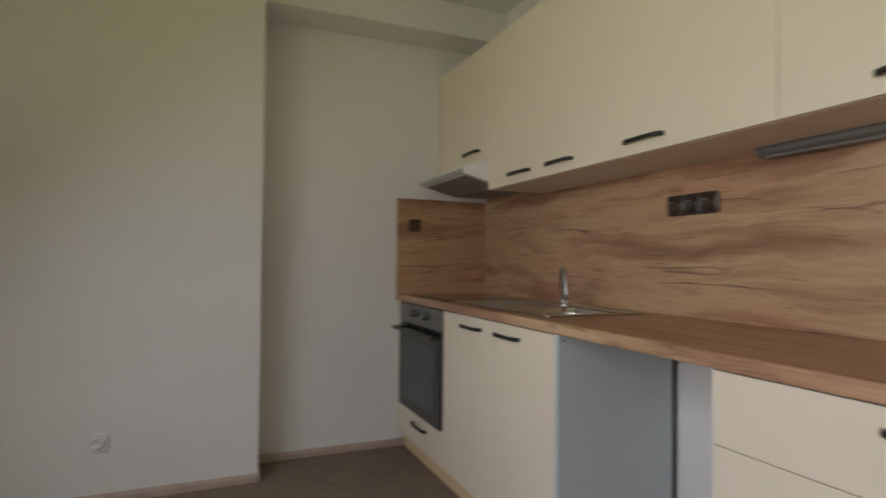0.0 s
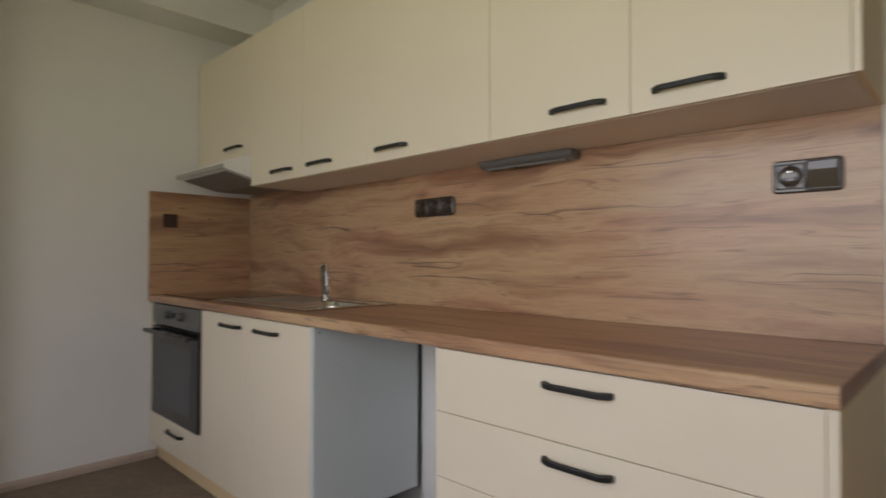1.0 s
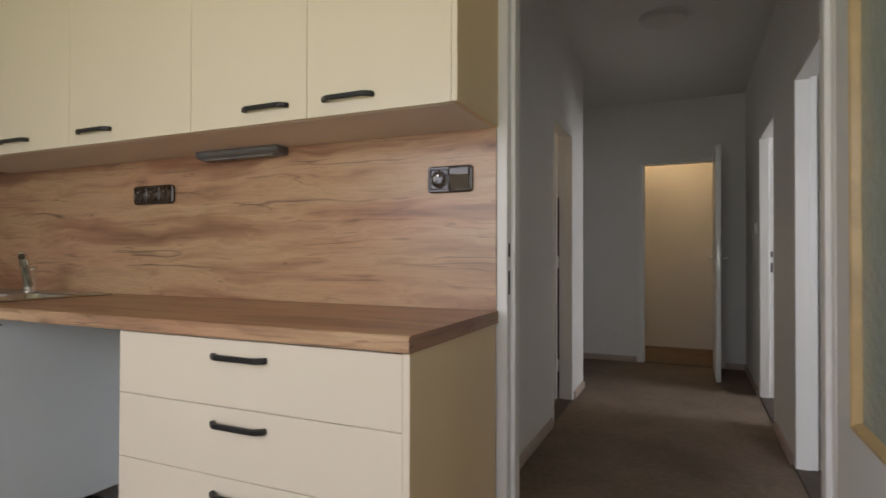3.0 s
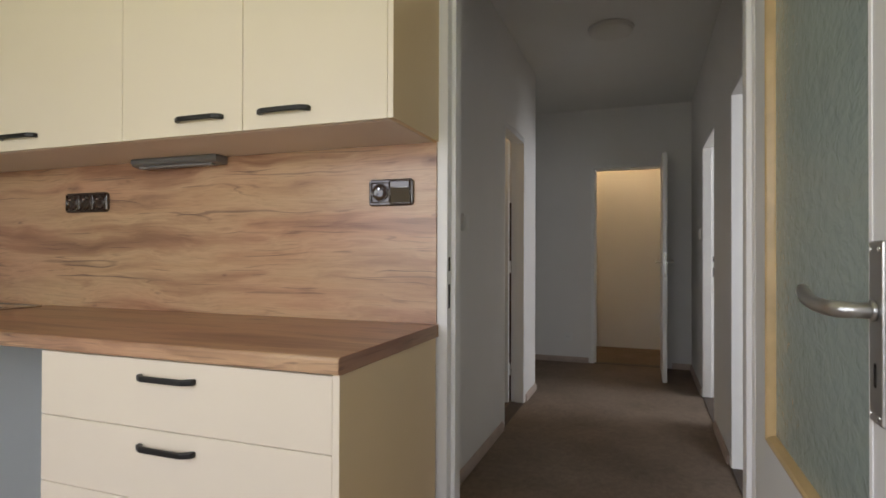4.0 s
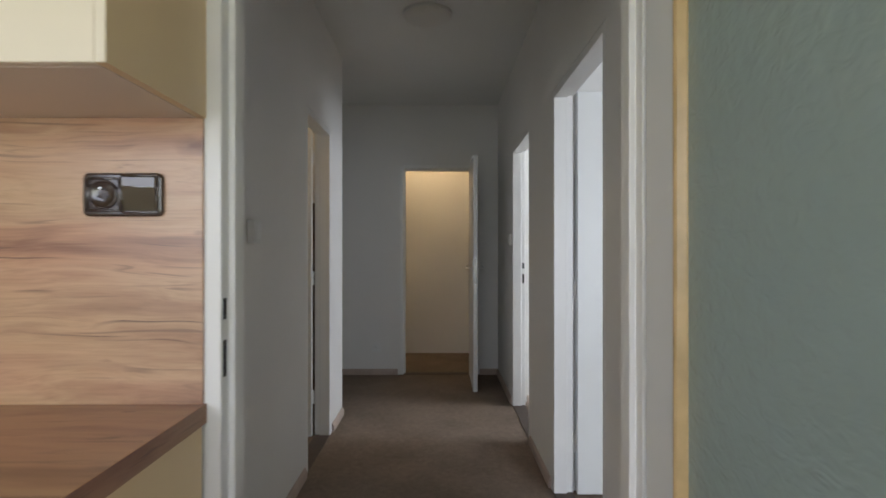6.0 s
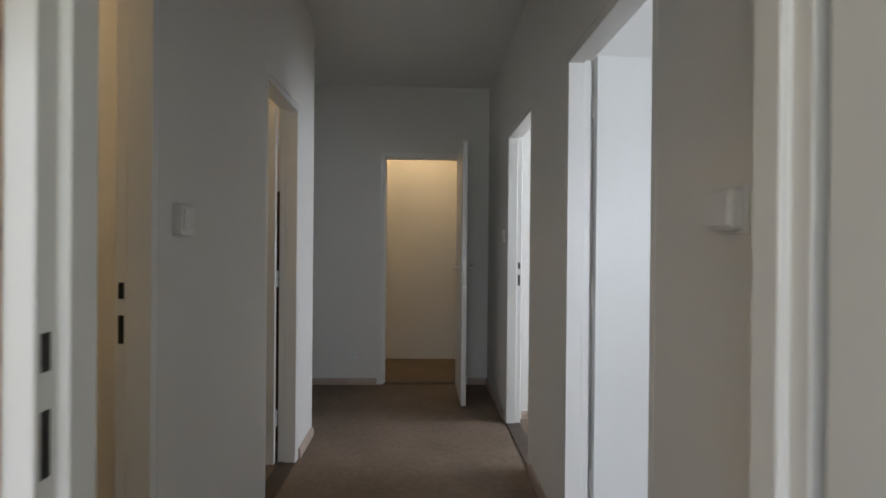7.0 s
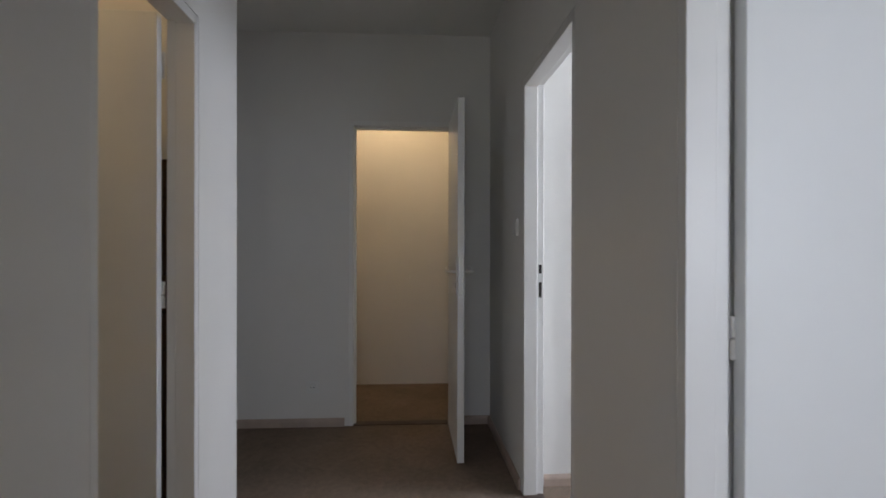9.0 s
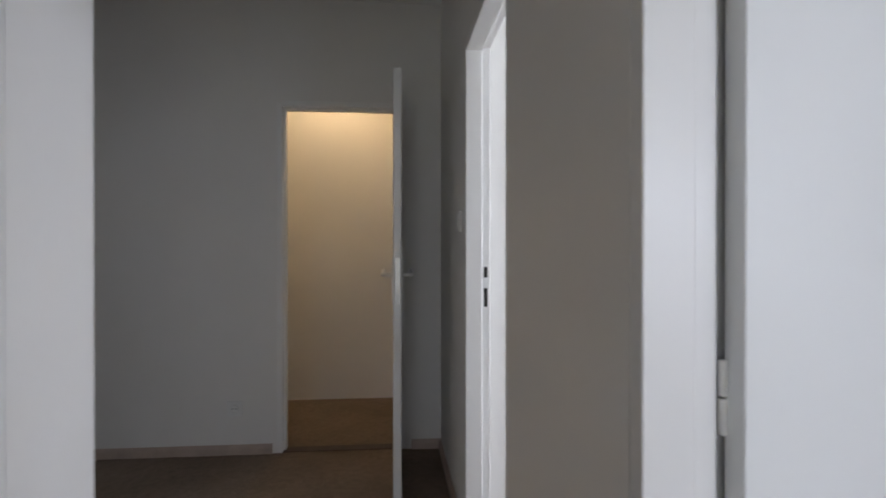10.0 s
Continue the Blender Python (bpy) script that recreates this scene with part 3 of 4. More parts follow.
def front(name, parent, x, y0, y1, z0, z1, handle=None, t=0.018, g=0.001):
    p = part(name, boxed(x, x + t, y0 + g, y1 - g, z0 + g, z1 - g, bevel=0.0012), M_CREAM, parent)
    if handle:
        bow_handle(p, x, *handle)
    return p


def carcass(parent, x0, x1, y0, y1, z0, z1, material=M_CARC, t=0.018, top=True):
    bm = bmesh.new()
    box(bm, x0, x1, y0, y0 + t, z0, z1)
    box(bm, x0, x1, y1 - t, y1, z0, z1)
    box(bm, x0, x1, y0 + t, y1 - t, z0, z0 + t)
    if top:
        box(bm, x0, x1, y0 + t, y1 - t, z1 - t, z1)
    box(bm, x1 - 0.004, x1, y0 + t, y1 - t, z0 + t, z1 - t)
    return part("carcass", bm, material, parent, "pale grey chipboard carcass")


# Lower units.
u = thing("drawer_unit", (-0.3, 0.46, 0), "cream laminate drawer unit with black bow handles under the worktop", "drawer unit")
carcass(u, FX + 0.02, -0.03, 0.02, 0.924, 0.1, 0.861)
# End panel in the shaded cream; its front edge keeps the plain cream.
part("end_panel", boxed(FX - 0.001, -0.018, 0.002, 0.019, 0.0, 0.861, bevel=0.0006), M_CREAM_SHADE, u, "cream laminate end panel")
part("edge_band", boxed(FX - 0.0022, FX - 0.0011, 0.0022, 0.0188, 0.001, 0.860), M_CREAM, u, "cream edge band")
tops = [0.859, 0.690, 0.515, 0.34, 0.10]
for z1, z0 in zip(tops, tops[1:]):
    front("drawer_front", u, FX, 0.0195, 0.908, z0, z1, (0.385, 0.56, z1 - 0.043))
part("plinth", boxed(-0.545, -0.53, 0.02, 0.92, 0.002, 0.1), M_CREAM_SHADE, u, "cream plinth board")

solid("service_boxing", boxed(-0.074, -0.0135, 0.93, 1.503, 0.0, 0.858, bevel=0.003), M_WALL, "white painted boxing at the back of the appliance gap", "boxing")

u = thing("sink_cabinet", (-0.3, 1.98, 0), "cream laminate sink cabinet with two doors and grey side", "cabinet")
carcass(u, FX + 0.02, -0.095, 1.5305, 2.455, 0.17, 0.861, top=False)
part("side_panel", boxed(FX + 0.003, -0.090, 1.511, 1.530, 0.17, 0.861, bevel=0.0008), M_CARC, u, "pale grey side panel facing the gap")
part("edge_band", boxed(FX + 0.001, FX + 0.0029, 1.5115, 1.5295, 0.171, 0.8605), M_CARC, u, "pale grey edge band")
front("cabinet_door", u, FX, 1.531, 1.99, 0.1, 0.859, (1.745, 1.935, 0.812))
front("cabinet_door", u, FX, 1.99, 2.458, 0.1, 0.859, (2.05, 2.245, 0.812))
part("plinth", boxed(-0.545, -0.53, 1.511, 2.455, 0.002, 0.1), M_CREAM_SHADE, u, "cream plinth board")
for y, z in ((1.511, 0.84), (1.511, 0.195)):
    part("screw_cap", rod(bmesh.new(), (-0.565, y, z), (-0.565, y - 0.002, z), 0.004, 10), M_GREY, u)

u = thing("oven_cabinet", (-0.3, 2.8, 0), "cream laminate housing for the built-in oven with a low drawer", "cabinet")
carcass(u, FX + 0.02, -0.03, 2.456, 3.14, 0.1, 0.861)
front("filler_strip", u, FX, 3.075, 3.142, 0.1, 0.859)
front("drawer_front", u, FX, 2.459, 3.074, 0.1, 0.272, (2.66, 2.86, 0.215))
part("plinth", boxed(-0.545, -0.53, 2.456, 3.14, 0.002, 0.1), M_CREAM_SHADE, u, "cream plinth board")

o = thing("oven", (-0.3, 2.77, 0.3), "built-in oven with dark glass door and grey control panel", "oven")
part("casing", boxed(-0.565, -0.08, 2.49, 3.05, 0.285, 0.855), M_DARK, o)
cp = part("control_panel", boxed(-0.600, -0.565, 2.461, 3.072, 0.752, 0.857, bevel=0.002), M_OVENS, o, "grey steel control panel")
for y in (2.66, 2.83):
    bm = bmesh.new()
    rod(bm, (-0.600, y, 0.812), (-0.605, y, 0.812), 0.026, 24)
    rod(bm, (-0.605, y, 0.812), (-0.628, y, 0.812), 0.021, 24, 0.018, bevel=0.002)
    box(bm, -0.6295, -0.627, y - 0.0015, y + 0.0015, 0.812, 0.829)
    part("knob", bm, M_OVENS, cp, "round grey control knob")
part("display", boxed(-0.6012, -0.600, 2.71, 2.78, 0.80, 0.825), M_HOB, cp, "small dark display")
od = part("oven_door", boxed(-0.602, -0.567, 2.461, 3.072, 0.277, 0.744, bevel=0.002), M_HOB, o, "black glass oven door")
part("door_window", boxed(-0.6032, -0.602, 2.535, 2.998, 0.335, 0.665, bevel=0.0004), M_OVENG, od, "grey tinted oven window")
bm = bmesh.new()
box(bm, -0.652, -0.636, 2.480, 3.060, 0.708, 0.730, bevel=0.005)
for y in (2.51, 3.03):
    box(bm, -0.642, -0.602, y - 0.010, y + 0.010, 0.712, 0.727, bevel=0.003)
part("door_handle", bm, M_OVENH, od, "dark steel bar handle across the oven door")

# Worktop with a rounded front edge.
SX0, SX1, SY0, SY1 = -0.52, -0.075, 1.665, 2.45
BX0, BX1, BY0, BY1 = -0.475, -0.165, 1.705, 2.015
r = 0.008
prof = [(BX0, WT - 0.038), (WF + r, WT - 0.038), (WF + 0.002, WT - 0.036), (WF, WT - 0.030), (WF, WT - r), (WF + 0.0025, WT - 0.0025), (WF + r, WT), (BX0, WT)]
bm = bmesh.new()
gx, gy, gz = (WF + r, BX0, BX1, -0.002), (0.0, BY0, BY1, WEND), (WT - 0.038, WT)
grid = {(a, b, c): bm.verts.new((gx[a], gy[b], gz[c])) for a in range(4) for b in range(4) for c in range(2)}
cells = {(a, b) for a in range(3) for b in range(3)} - {(1, 1)}
for a, b in cells:
    for c in range(2):
        bm.faces.new([grid[a + i, b + j, c] for i, j in ((0, 0), (1, 0), (1, 1), (0, 1))])
    for (i, j), (k, l), next_cell in (((0, 0), (1, 0), (a, b - 1)), ((1, 0), (1, 1), (a + 1, b)), ((1, 1), (0, 1), (a, b + 1)), ((0, 1), (0, 0), (a - 1, b))):
        if next_cell not in cells:
            bm.faces.new((grid[a + i, b + j, 0], grid[a + k, b + l, 0], grid[a + k, b + l, 1], grid[a + i, b + j, 1]))
bmesh.ops.recalc_face_normals(bm, faces=bm.faces)
# The slab carries the shaded oak tone, the front edge the plain one.
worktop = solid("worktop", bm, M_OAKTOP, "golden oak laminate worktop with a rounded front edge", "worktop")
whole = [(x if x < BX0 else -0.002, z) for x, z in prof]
part("end_edge", prism([(x + 0.0015 if x < -0.5 else x, z) for x, z in whole], "y", -0.0012, -0.0001), M_OAKEND, worktop, "oak edge strip on the worktop end, its shade put into the colour")
part("front_edge", prism(prof[1:7], "y", 0.0, WEND), M_OAK, worktop, "rounded oak front edge in the unshaded oak tone")
bm = prism([(0.004, WT + 0.0005), (3.138, WT + 0.0005), (3.138, 1.4905), (2.487, 1.4905), (2.487, UB - 0.002), (0.004, UB - 0.002)], "x", -0.0125, -0.0025)
solid("backsplash", bm, M_OAK, "golden oak laminate backsplash panel on the wall", "backsplash")
solid("side_backsplash", boxed(-0.60, -0.0135, 3.1385, 3.1485, WT + 0.0005, UB + 0.008), M_OAKX, "golden oak laminate splash panel beside the hob", "backsplash")

# Upper units.
seams = [0.0, 0.470, 0.928, 1.539, 2.010, 2.485, 3.145]
hand = [(0.243, 0.413), (0.534, 0.706), (1.305, 1.485), (1.775, 1.960), (2.085, 2.275), (2.58, 2.775)]
units = [(0.0, 0.928, 2), (0.928, 1.539, 1), (1.539, 2.485, 2), (2.485, 3.145, 1)]
k = 0
for y0, y1, n in units:
    hooded = y0 > 2.4
    zb = 1.628 if hooded else UB
    u = thing("wall_cabinet", (-0.17, (y0 + y1) / 2, zb), "short cream wall cabinet above the cooker hood" if hooded else ("cream laminate wall cabinet with two doors and black handles" if n == 2 else "cream laminate wall cabinet with one door and a black handle"), "wall cabinet", "kitchen wall cabinets")
    part("carcass", boxed(UF + 0.02, -0.004, y0 + (0.016 if y0 == 0 else 0.0005), y1 - 0.0005, zb, UT, bevel=0.0008), M_CREAM, u, "cream laminate cabinet body")
    part("bottom_panel", boxed(UF + 0.021, -0.014, y0 + (0.017 if y0 == 0 else 0.001), y1 - 0.001, zb - 0.0016, zb + 0.001), M_UNDER, u, "pale chipboard underside")
    if y0 == 0:
        part("end_panel", boxed(UF, -0.004, 0.0, 0.0155, zb - 0.001, UT, bevel=0.0006), M_CREAM_SHADE, u, "cream laminate end panel")
        part("edge_band", boxed(UF - 0.0012, UF - 0.0001, 0.0002, 0.0153, zb - 0.0008, UT - 0.001), M_CREAM, u, "cream edge band")
    for i in range(n):
        a, b = max(seams[k], 0.016), seams[k + 1]
        front("cabinet_door", u, UF, a, b, zb - 0.002, UT, (*hand[k], 1.682 if hooded else 1.509))
        k += 1

h = thing("cooker_hood", (-0.2, 2.8, 1.5), "slim white cooker hood with grey filter under the short cabinet", "cooker hood")
prof = [(-0.004, 1.625), (-0.335, 1.625), (-0.465, 1.578), (-0.475, 1.562), (-0.475, 1.544), (-0.460, 1.538), (-0.27, 1.492), (-0.004, 1.492)]
part("hood_body", prism(prof, "y", 2.487, 3.075, bevel=0.002), M_WHITEP, h, "white enamelled hood body")
part("grease_filter", prism([(-0.450, 1.5345), (-0.275, 1.4915), (-0.274, 1.4885), (-0.451, 1.5315)], "y", 2.52, 3.04), M_FILTER, h, "grey mesh grease filter")
part("filter_rear", boxed(-0.265, -0.03, 2.52, 3.04, 1.487, 1.4915), M_FILTER, h)
part("visor_edge", boxed(-0.481, -0.475, 2.486, 3.078, 1.540, 1.564, bevel=0.002), M_SILVER, h, "silver front edge")

# Hob, sink, tap.
hb = thing("hob", (-0.3, 2.8, WT), "black glass ceramic hob set into the worktop", "hob")
part("glass_plate", boxed(-0.555, -0.06, 2.50, 3.05, WT + 0.0005, WT + 0.006, bevel=0.002), M_HOB, hb)
for x, y, rr in ((-0.42, 2.66, 0.09), (-0.42, 2.94, 0.075), (-0.19, 2.66, 0.075), (-0.19, 2.94, 0.09)):
    bm = bmesh.new()
    for q in (rr, rr * 0.6):
        n = 40
        o1 = [bm.verts.new((x + q * math.cos(i * math.tau / n), y + q * math.sin(i * math.tau / n), WT + 0.0063)) for i in range(n)]
        o2 = [bm.verts.new((x + (q - 0.003) * math.cos(i * math.tau / n), y + (q - 0.003) * math.sin(i * math.tau / n), WT + 0.0063)) for i in range(n)]
        for i in range(n):
            bm.faces.new((o1[i], o1[(i + 1) % n], o2[(i + 1) % n], o2[i]))
    part("cooking_zone", bm, M_GREY, hb, "grey printed cooking zone ring")

s = thing("sink", (-0.3, 2.0, WT), "stainless steel inset sink with a ribbed drainer", "sink")
bm = bmesh.new()
for a in ((SX0, SX1, SY0, BY0), (SX0, SX1, BY1, SY1), (SX0, BX0, BY0, BY1), (BX1, SX1, BY0, BY1)):
    box(bm, *a, WT + 0.0005, WT + 0.005)
part("sink_rim", bm, M_STEEL, s, "stainless steel sink deck")
bm = bmesh.new()
for a in ((SX0 - 0.004, SX0 + 0.004, SY0, SY1), (SX1 - 0.004, SX1 + 0.004, SY0, SY1), (SX0, SX1, SY0 - 0.004, SY0 + 0.004), (SX0, SX1, SY1 - 0.004, SY1 + 0.004)):
    box(bm, *a, WT + 0.0005, WT + 0.0075, bevel=0.002)
part("rolled_edge", bm, M_STEEL, s)
bm = bmesh.new()


def rounded(x0, x1, y0, y1, rad, z, n=6):
    pts = []
    for cx, cy, a in ((x1 - rad, y1 - rad, 0), (x0 + rad, y1 - rad, 90), (x0 + rad, y0 + rad, 180), (x1 - rad, y0 + rad, 270)):
        for i in range(n + 1):
            q = radians(a + 90 * i / n)
            pts.append((cx + rad * math.cos(q), cy + rad * math.sin(q), z))
    return [bm.verts.new(p) for p in pts]


loops = []
for inset, depth, rad in ((0.0, 0.0052, 0.05), (0.004, 0.0, 0.05), (0.010, -0.02, 0.052), (0.016, -0.10, 0.055), (0.030, -0.135, 0.06), (0.060, -0.148, 0.06)):
    loops.append(rounded(BX0 + inset, BX1 - inset, BY0 + inset, BY1 - inset, rad, WT + depth))
for q, w in zip(loops, loops[1:]):
    for i in range(len(q)):
        bm.faces.new((q[i], q[(i + 1) % len(q)], w[(i + 1) % len(q)], w[i]))
bm.faces.new(loops[-1])
bmesh.ops.recalc_face_normals(bm, faces=bm.faces)
part("bowl", bm, M_STEEL, s, "deep rounded stainless bowl")
part("drain", rod(bmesh.new(), ((BX0 + BX1) / 2, (BY0 + BY1) / 2, WT - 0.148), ((BX0 + BX1) / 2, (BY0 + BY1) / 2, WT - 0.145), 0.04, 24), M_CHROME, s)
for i in range(7):
    x = -0.46 + i * 0.05
    part("drainer_rib", boxed(x - 0.006, x + 0.006, 2.07, 2.41, WT + 0.005, WT + 0.0075, bevel=0.0015), M_STEEL, s)

TX, TY = -0.18, 2.04
tp = thing("tap", (TX, TY, WT), "chrome single-lever kitchen tap on the sink", "tap")
bm = rod(bmesh.new(), (TX, TY, WT + 0.005), (TX, TY, WT + 0.012), 0.029, 24, bevel=0.002)
rod(bm, (TX, TY, WT + 0.012), (TX, TY, WT + 0.075), 0.024, 24, 0.023, bevel=0.002)
part("tap_body", bm, M_CHROME, tp)
bm = tube(bmesh.new(), [(TX, TY, WT + 0.03), (TX - 0.035, TY - 0.042, WT + 0.090), (TX - 0.075, TY - 0.092, WT + 0.148), (TX - 0.083, TY - 0.103, WT + 0.160), (TX - 0.092, TY - 0.114, WT + 0.166), (TX - 0.100, TY - 0.124, WT + 0.160)], [0.0185, 0.018, 0.0175, 0.017, 0.016, 0.013], 20)
part("spout", bm, M_CHROME, tp)
bm = rod(bmesh.new(), (TX, TY, WT + 0.076), (TX, TY, WT + 0.098), 0.023, 24, 0.019, bevel=0.004)
tube(bm, [(TX, TY, WT + 0.092), (TX + 0.010, TY - 0.004, WT + 0.106), (TX + 0.024, TY - 0.012, WT + 0.114)], [0.011, 0.010, 0.008], flat=1.4)
part("tap_lever", bm, M_CHROME, tp)

# Under-cabinet lamp.
l = thing("cabinet_light", (-0.045, 1.01, UB), "grey linear lamp fixed under the wall cabinet", "lamp")
part("lamp_casing", prism([(-0.0135, UB - 0.002), (-0.0135, UB - 0.030), (-0.03, UB - 0.035), (-0.068, UB - 0.028), (-0.076, UB - 0.018), (-0.076, UB - 0.002)], "y", 0.80, 1.195, bevel=0.004), M_GREY, l)
part("lamp_diffuser", boxed(-0.062, -0.03, 0.83, 1.165, UB - 0.0365, UB - 0.029, bevel=0.001), M_LAMPG, l, "smoky strip cover of the switched-off lamp")
part("lamp_switch", boxed(-0.058, -0.045, 1.02, 1.045, UB - 0.039, UB - 0.028), M_BLACK, l)


# ---- sockets and switches ----
def socket_frame(name, y0, y1, z0, z1, label):
    t = thing(name, (-0.013, (y0 + y1) / 2, (z0 + z1) / 2), label, "socket")
    x = -0.0128
    outline = []
    for cy, cz, a in ((y1 - 0.012, z1 - 0.012, 0), (y0 + 0.012, z1 - 0.012, 90), (y0 + 0.012, z0 + 0.012, 180), (y1 - 0.012, z0 + 0.012, 270)):
        outline += [(cy + 0.012 * math.cos(radians(a + 15 * i)), cz + 0.012 * math.sin(radians(a + 15 * i))) for i in range(7)]
    bm = prism(outline, "x", x - 0.011, x)
    edge = [e for e in bm.edges if all(v.co.x < x - 0.010 for v in e.verts)]
    bmesh.ops.bevel(bm, geom=edge, offset=0.0045, segments=3, affect="EDGES", profile=0.5)
    part("cover_frame", bm, M_BROWN, t, "glossy dark brown cover frame with rounded corners")
    return t, x - 0.011


def ring_strip(bm, rings):
    """Joins circles (x, y, z, radius) about the x axis into a turned surface, closed at the last one."""
    n, old = 28, None
    for x, y, z, r in rings:
        now = [bm.verts.new((x, y + r * math.cos(i * math.tau / n), z + r * math.sin(i * math.tau / n))) for i in range(n)]
        if old:
            for i in range(n):
                bm.faces.new((old[i], old[(i + 1) % n], now[(i + 1) % n], now[i]))
        old = now
    bm.faces.new(old)
    bmesh.ops.recalc_face_normals(bm, faces=bm.faces)
    return bm


def outlet(t, x, y, z, s, material=M_BROWN):
    """An earthed outlet: raised rim, round sunken well, two holes and the pin."""
    rim = bmesh.new()
    w = 0.004
    for a in ((y - s / 2, y + s / 2, z - s / 2, z - s / 2 + w), (y - s / 2, y + s / 2, z + s / 2 - w, z + s / 2), (y - s / 2, y - s / 2 + w, z - s / 2 + w, z + s / 2 - w), (y + s / 2 - w, y + s / 2, z - s / 2 + w, z + s / 2 - w)):
        box(rim, x - 0.0045, x - 0.0005, *a, bevel=0.0012)
    part("raised_rim", rim, M_BROWN, t, "glossy raised rim")
    r = s * 0.43
    rings = [(x - 0.0006, y, z, r), (x - 0.0050, y, z, r * 0.98), (x - 0.0054, y, z, r * 0.92)]
    rings += [(x - 0.0006 - d, y, z, r * q) for d, q in ((0.0044, 0.86), (0.0012, 0.83), (0.0004, 0.78), (0.0003, 0.3))]
    ins = part("outlet_insert", ring_strip(bmesh.new(), rings), material, t, "round sunken outlet well")
    for dy in (-0.0095, 0.0095):
        part("outlet_hole", rod(bmesh.new(), (x - 0.0008, y + dy, z - 0.004), (x - 0.0016, y + dy, z - 0.004), 0.003, 12), M_DARK, ins)
    part("earth_pin", rod(bmesh.new(), (x - 0.001, y, z + 0.011), (x - 0.013, y, z + 0.011), 0.0024, 12), M_CHROME, ins)


t, x = socket_frame("triple_socket", 1.378, 1.604, 1.277, 1.356, "dark brown triple power socket on the backsplash")
for i in range(3):
    outlet(t, x, 1.416 + i * 0.075, 1.3165, 0.066)
    ridge = rod(bmesh.new(), (x + 0.004, 1.3785 + i * 0.075, 1.285), (x + 0.004, 1.3785 + i * 0.075, 1.348), 0.0075, 20, bevel=0.003)
    part("raised_ridge", ridge, M_BROWN, t, "glossy rounded ridge beside the outlet")
t, x = socket_frame("socket_and_switch", 0.078, 0.232, 1.269, 1.354, "dark brown power socket and rocker switch on the backsplash")
outlet(t, x, 0.190, 1.3115, 0.066)
part("rocker", prism([(x, 1.345), (x, 1.279), (x - 0.0004, 1.279), (x - 0.0086, 1.3245), (x - 0.0085, 1.3265), (x - 0.0078, 1.345)], "y", 0.088, 0.152, bevel=0.0008), M_BRONZE, t, "olive brown rocker")
rim = bmesh.new()
for a in ((0.084, 0.156, 1.274, 1.278), (0.084, 0.156, 1.346, 1.350), (0.084, 0.0875, 1.278, 1.346), (0.1525, 0.156, 1.278, 1.346)):
    box(rim, x - 0.0045, x - 0.0005, *a, bevel=0.0012)
part("raised_rim", rim, M_BROWN, t, "glossy raised rim")
t = thing("single_socket", (-0.49, 3.138, 1.31), "dark brown single power socket on the side splash panel", "socket")
part("cover_frame", boxed(-0.53, -0.455, 3.126, 3.138, 1.275, 1.35, bevel=0.003), M_BROWN, t)
part("outlet_insert", rod(bmesh.new(), (-0.4925, 3.126, 1.3125), (-0.4925, 3.123, 1.3125), 0.028, 24), M_BROWN, t)


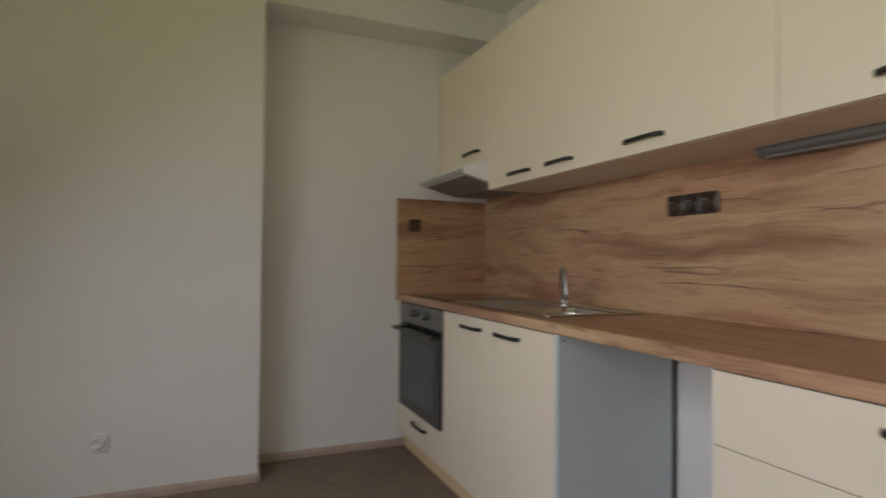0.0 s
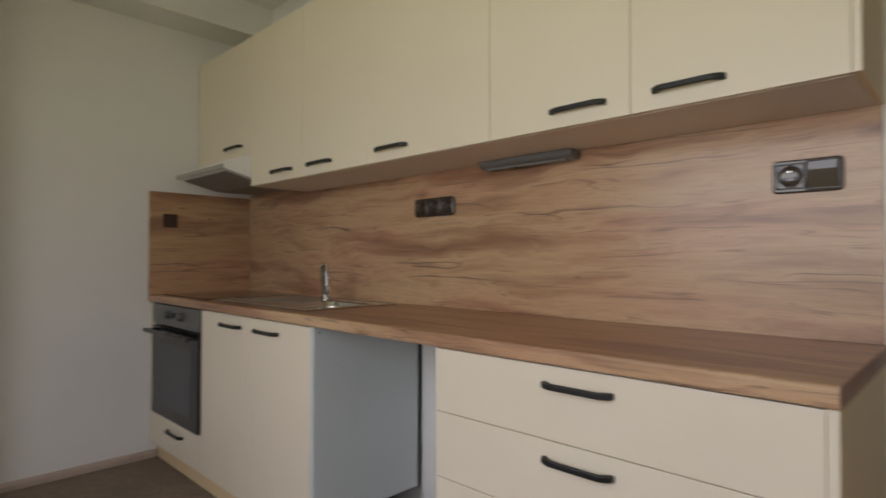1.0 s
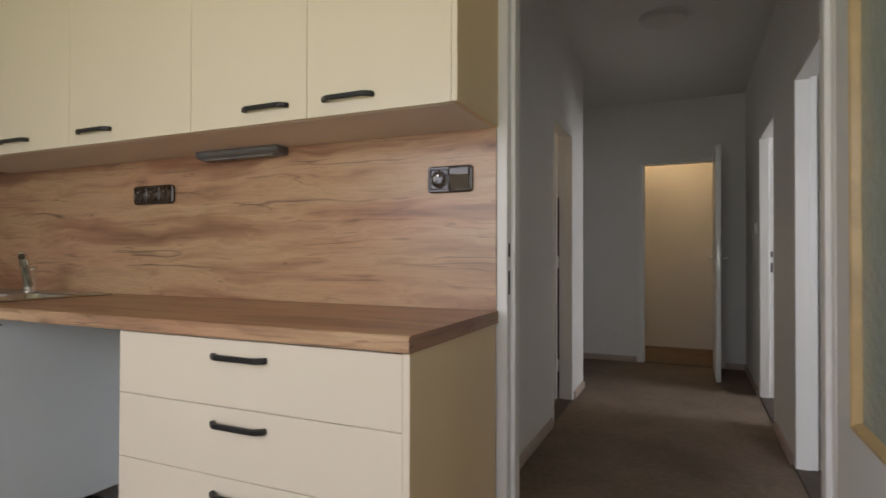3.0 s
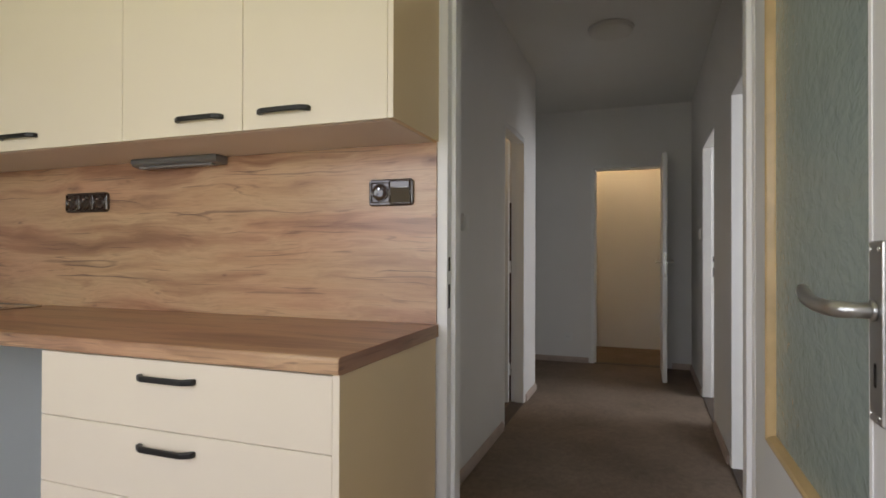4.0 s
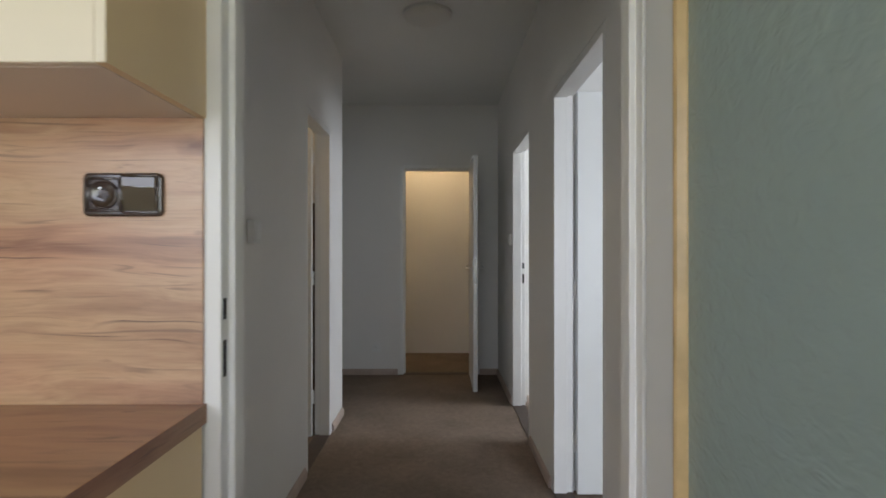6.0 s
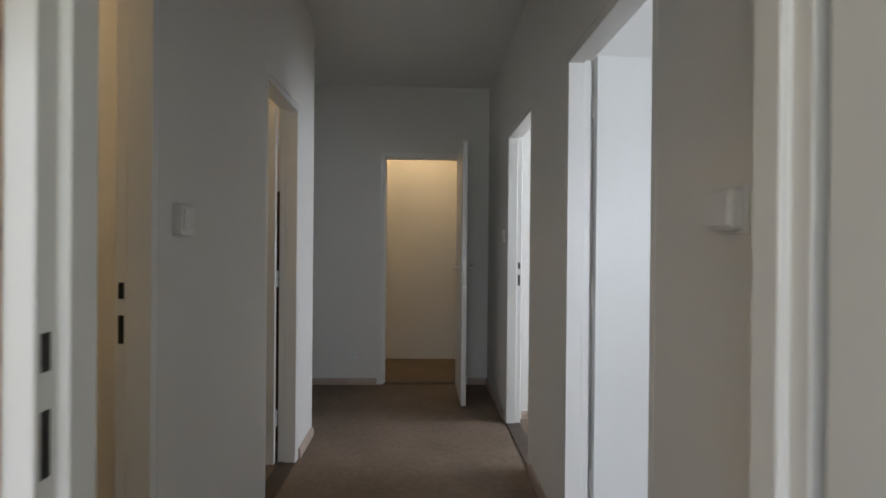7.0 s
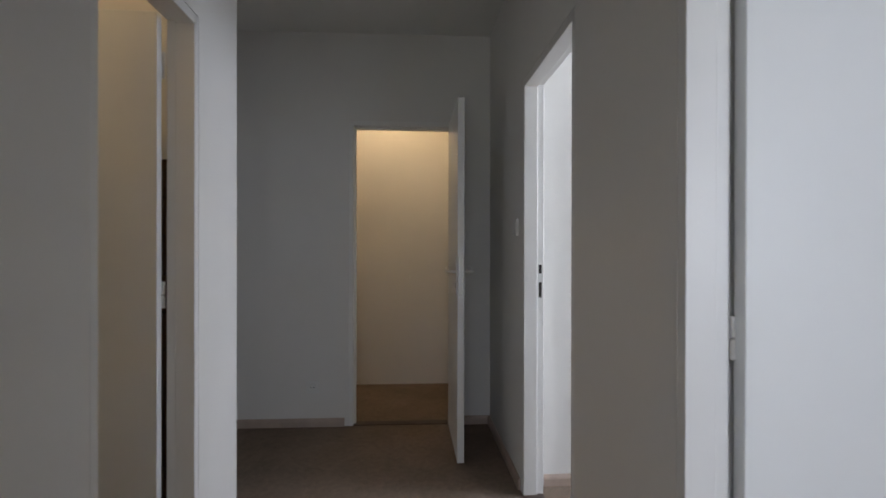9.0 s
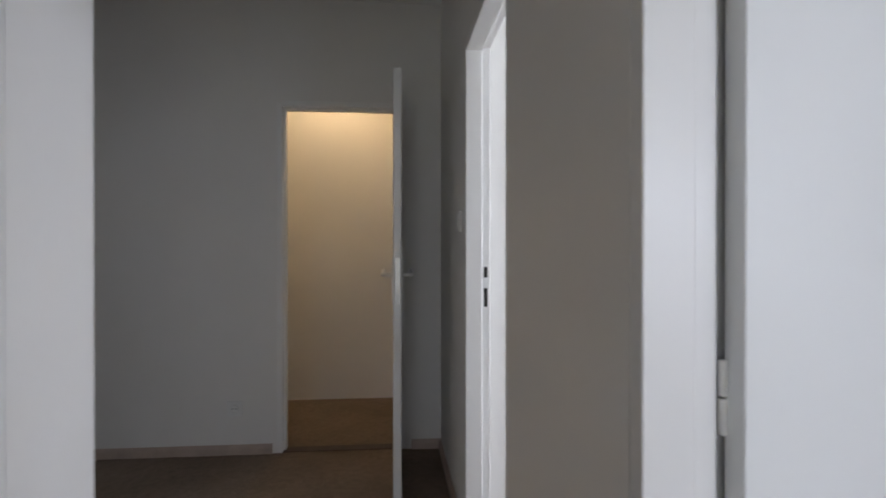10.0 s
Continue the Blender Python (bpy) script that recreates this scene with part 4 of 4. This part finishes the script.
def wall_plate(name, cx, cy, z, w, h, out, kind, label, deep=0.012):
    """A white plate on a wall facing out = (dx, dy)."""
    t = thing(name, (cx, cy, z), label, kind)
    dx, dy = out
    def slab(a, b, c, d, z0, z1):
        if dx:
            return boxed(cx + dx * a, cx + dx * b, cy + c, cy + d, z + z0, z + z1, bevel=0.002)
        return boxed(cx + c, cx + d, cy + dy * a, cy + dy * b, z + z0, z + z1, bevel=0.002)
    part("cover_plate", slab(0.0, deep, -w / 2, w / 2, -h / 2, h / 2), M_WHITEP, t)
    if kind == "socket":
        a = Vector((cx + dx * 0.012, cy + dy * 0.012, z))
        o, sd, up = Vector((dx, dy, 0)), Vector((dy, dx, 0)), Vector((0, 0, 1))
        bm, old = bmesh.new(), None
        for out_by, rr in ((0.0, 0.0245), (0.013, 0.0235), (0.013, 0.0200), (0.0015, 0.0190)):
            now = [bm.verts.new(a + o * out_by + sd * (rr * math.cos(i * math.tau / 28)) + up * (rr * math.sin(i * math.tau / 28))) for i in range(28)]
            if old:
                for i in range(28):
                    bm.faces.new((old[i], old[(i + 1) % 28], now[(i + 1) % 28], now[i]))
            old = now
        bm.faces.new(old)
        bmesh.ops.recalc_face_normals(bm, faces=bm.faces)
        part("outlet_well", bm, M_WHITEP, t, "raised round collar with a sunken outlet")
        side = Vector((dy, dx, 0))
        for s in (-1, 1):
            p = a + Vector((dx, dy, 0)) * 0.0014 + side * (0.0095 * s)
            part("outlet_hole", rod(bmesh.new(), p, p + Vector((dx, dy, 0)) * 0.0008, 0.003, 10), M_DARK, t)
    else:
        part("rocker", slab(deep, deep + 0.005, -w / 2 + 0.012, w / 2 - 0.012, -h / 2 + 0.012, h / 2 - 0.012), M_WHITEP, t)
    return t


wall_plate("light_switch", 0.995, HL, 1.272, 0.085, 0.085, (0, -1), "switch", "white plastic surface-mounted light switch on the hall wall", 0.026)
wall_plate("light_switch", 3.34, HR, 1.285, 0.085, 0.085, (0, 1), "switch", "white plastic light switch beside the study door")
wall_plate("wall_socket", FAR, 0.15, 0.262, 0.085, 0.085, (-1, 0), "socket", "white plastic power socket low on the hall wall")
wall_plate("wall_socket", -2.08, 2.887, 0.272, 0.08, 0.08, (0, -1), "socket", "white plastic power socket low on the column")

th = thing("thermostat", (0.425, HR, 1.27), "white plastic thermostat box on the hall wall", "thermostat")
part("thermostat_body", boxed(0.380, 0.470, HR, HR + 0.032, 1.238, 1.318, bevel=0.011, seg=3), M_WHITEP, th)
part("thermostat_base", boxed(0.375, 0.475, HR, HR + 0.008, 1.233, 1.323, bevel=0.002), M_WHITEP, th)
part("thermostat_cover", boxed(0.388, 0.462, HR + 0.028, HR + 0.038, 1.246, 1.310, bevel=0.004), M_WHITEP, th)

cl = thing("ceiling_lamp", (2.17, -0.39, CEIL), "flat round opal ceiling lamp, switched off", "ceiling lamp")
bm = rod(bmesh.new(), (2.17, -0.39, CEIL - 0.02), (2.17, -0.39, CEIL - 0.0005), 0.145, 48)
part("lamp_base", bm, M_WHITEP, cl)
bm = bmesh.new()
bmesh.ops.create_uvsphere(bm, u_segments=40, v_segments=16, radius=1.0)
bmesh.ops.delete(bm, geom=[v for v in bm.verts if v.co.z > 0.01], context="VERTS")
bmesh.ops.transform(bm, matrix=Matrix.Translation((2.17, -0.39, CEIL - 0.02)) @ Matrix.Diagonal((0.14, 0.14, 0.036, 1)), verts=bm.verts)
part("lamp_shade", bm, M_OPAL, cl, "opal shade")
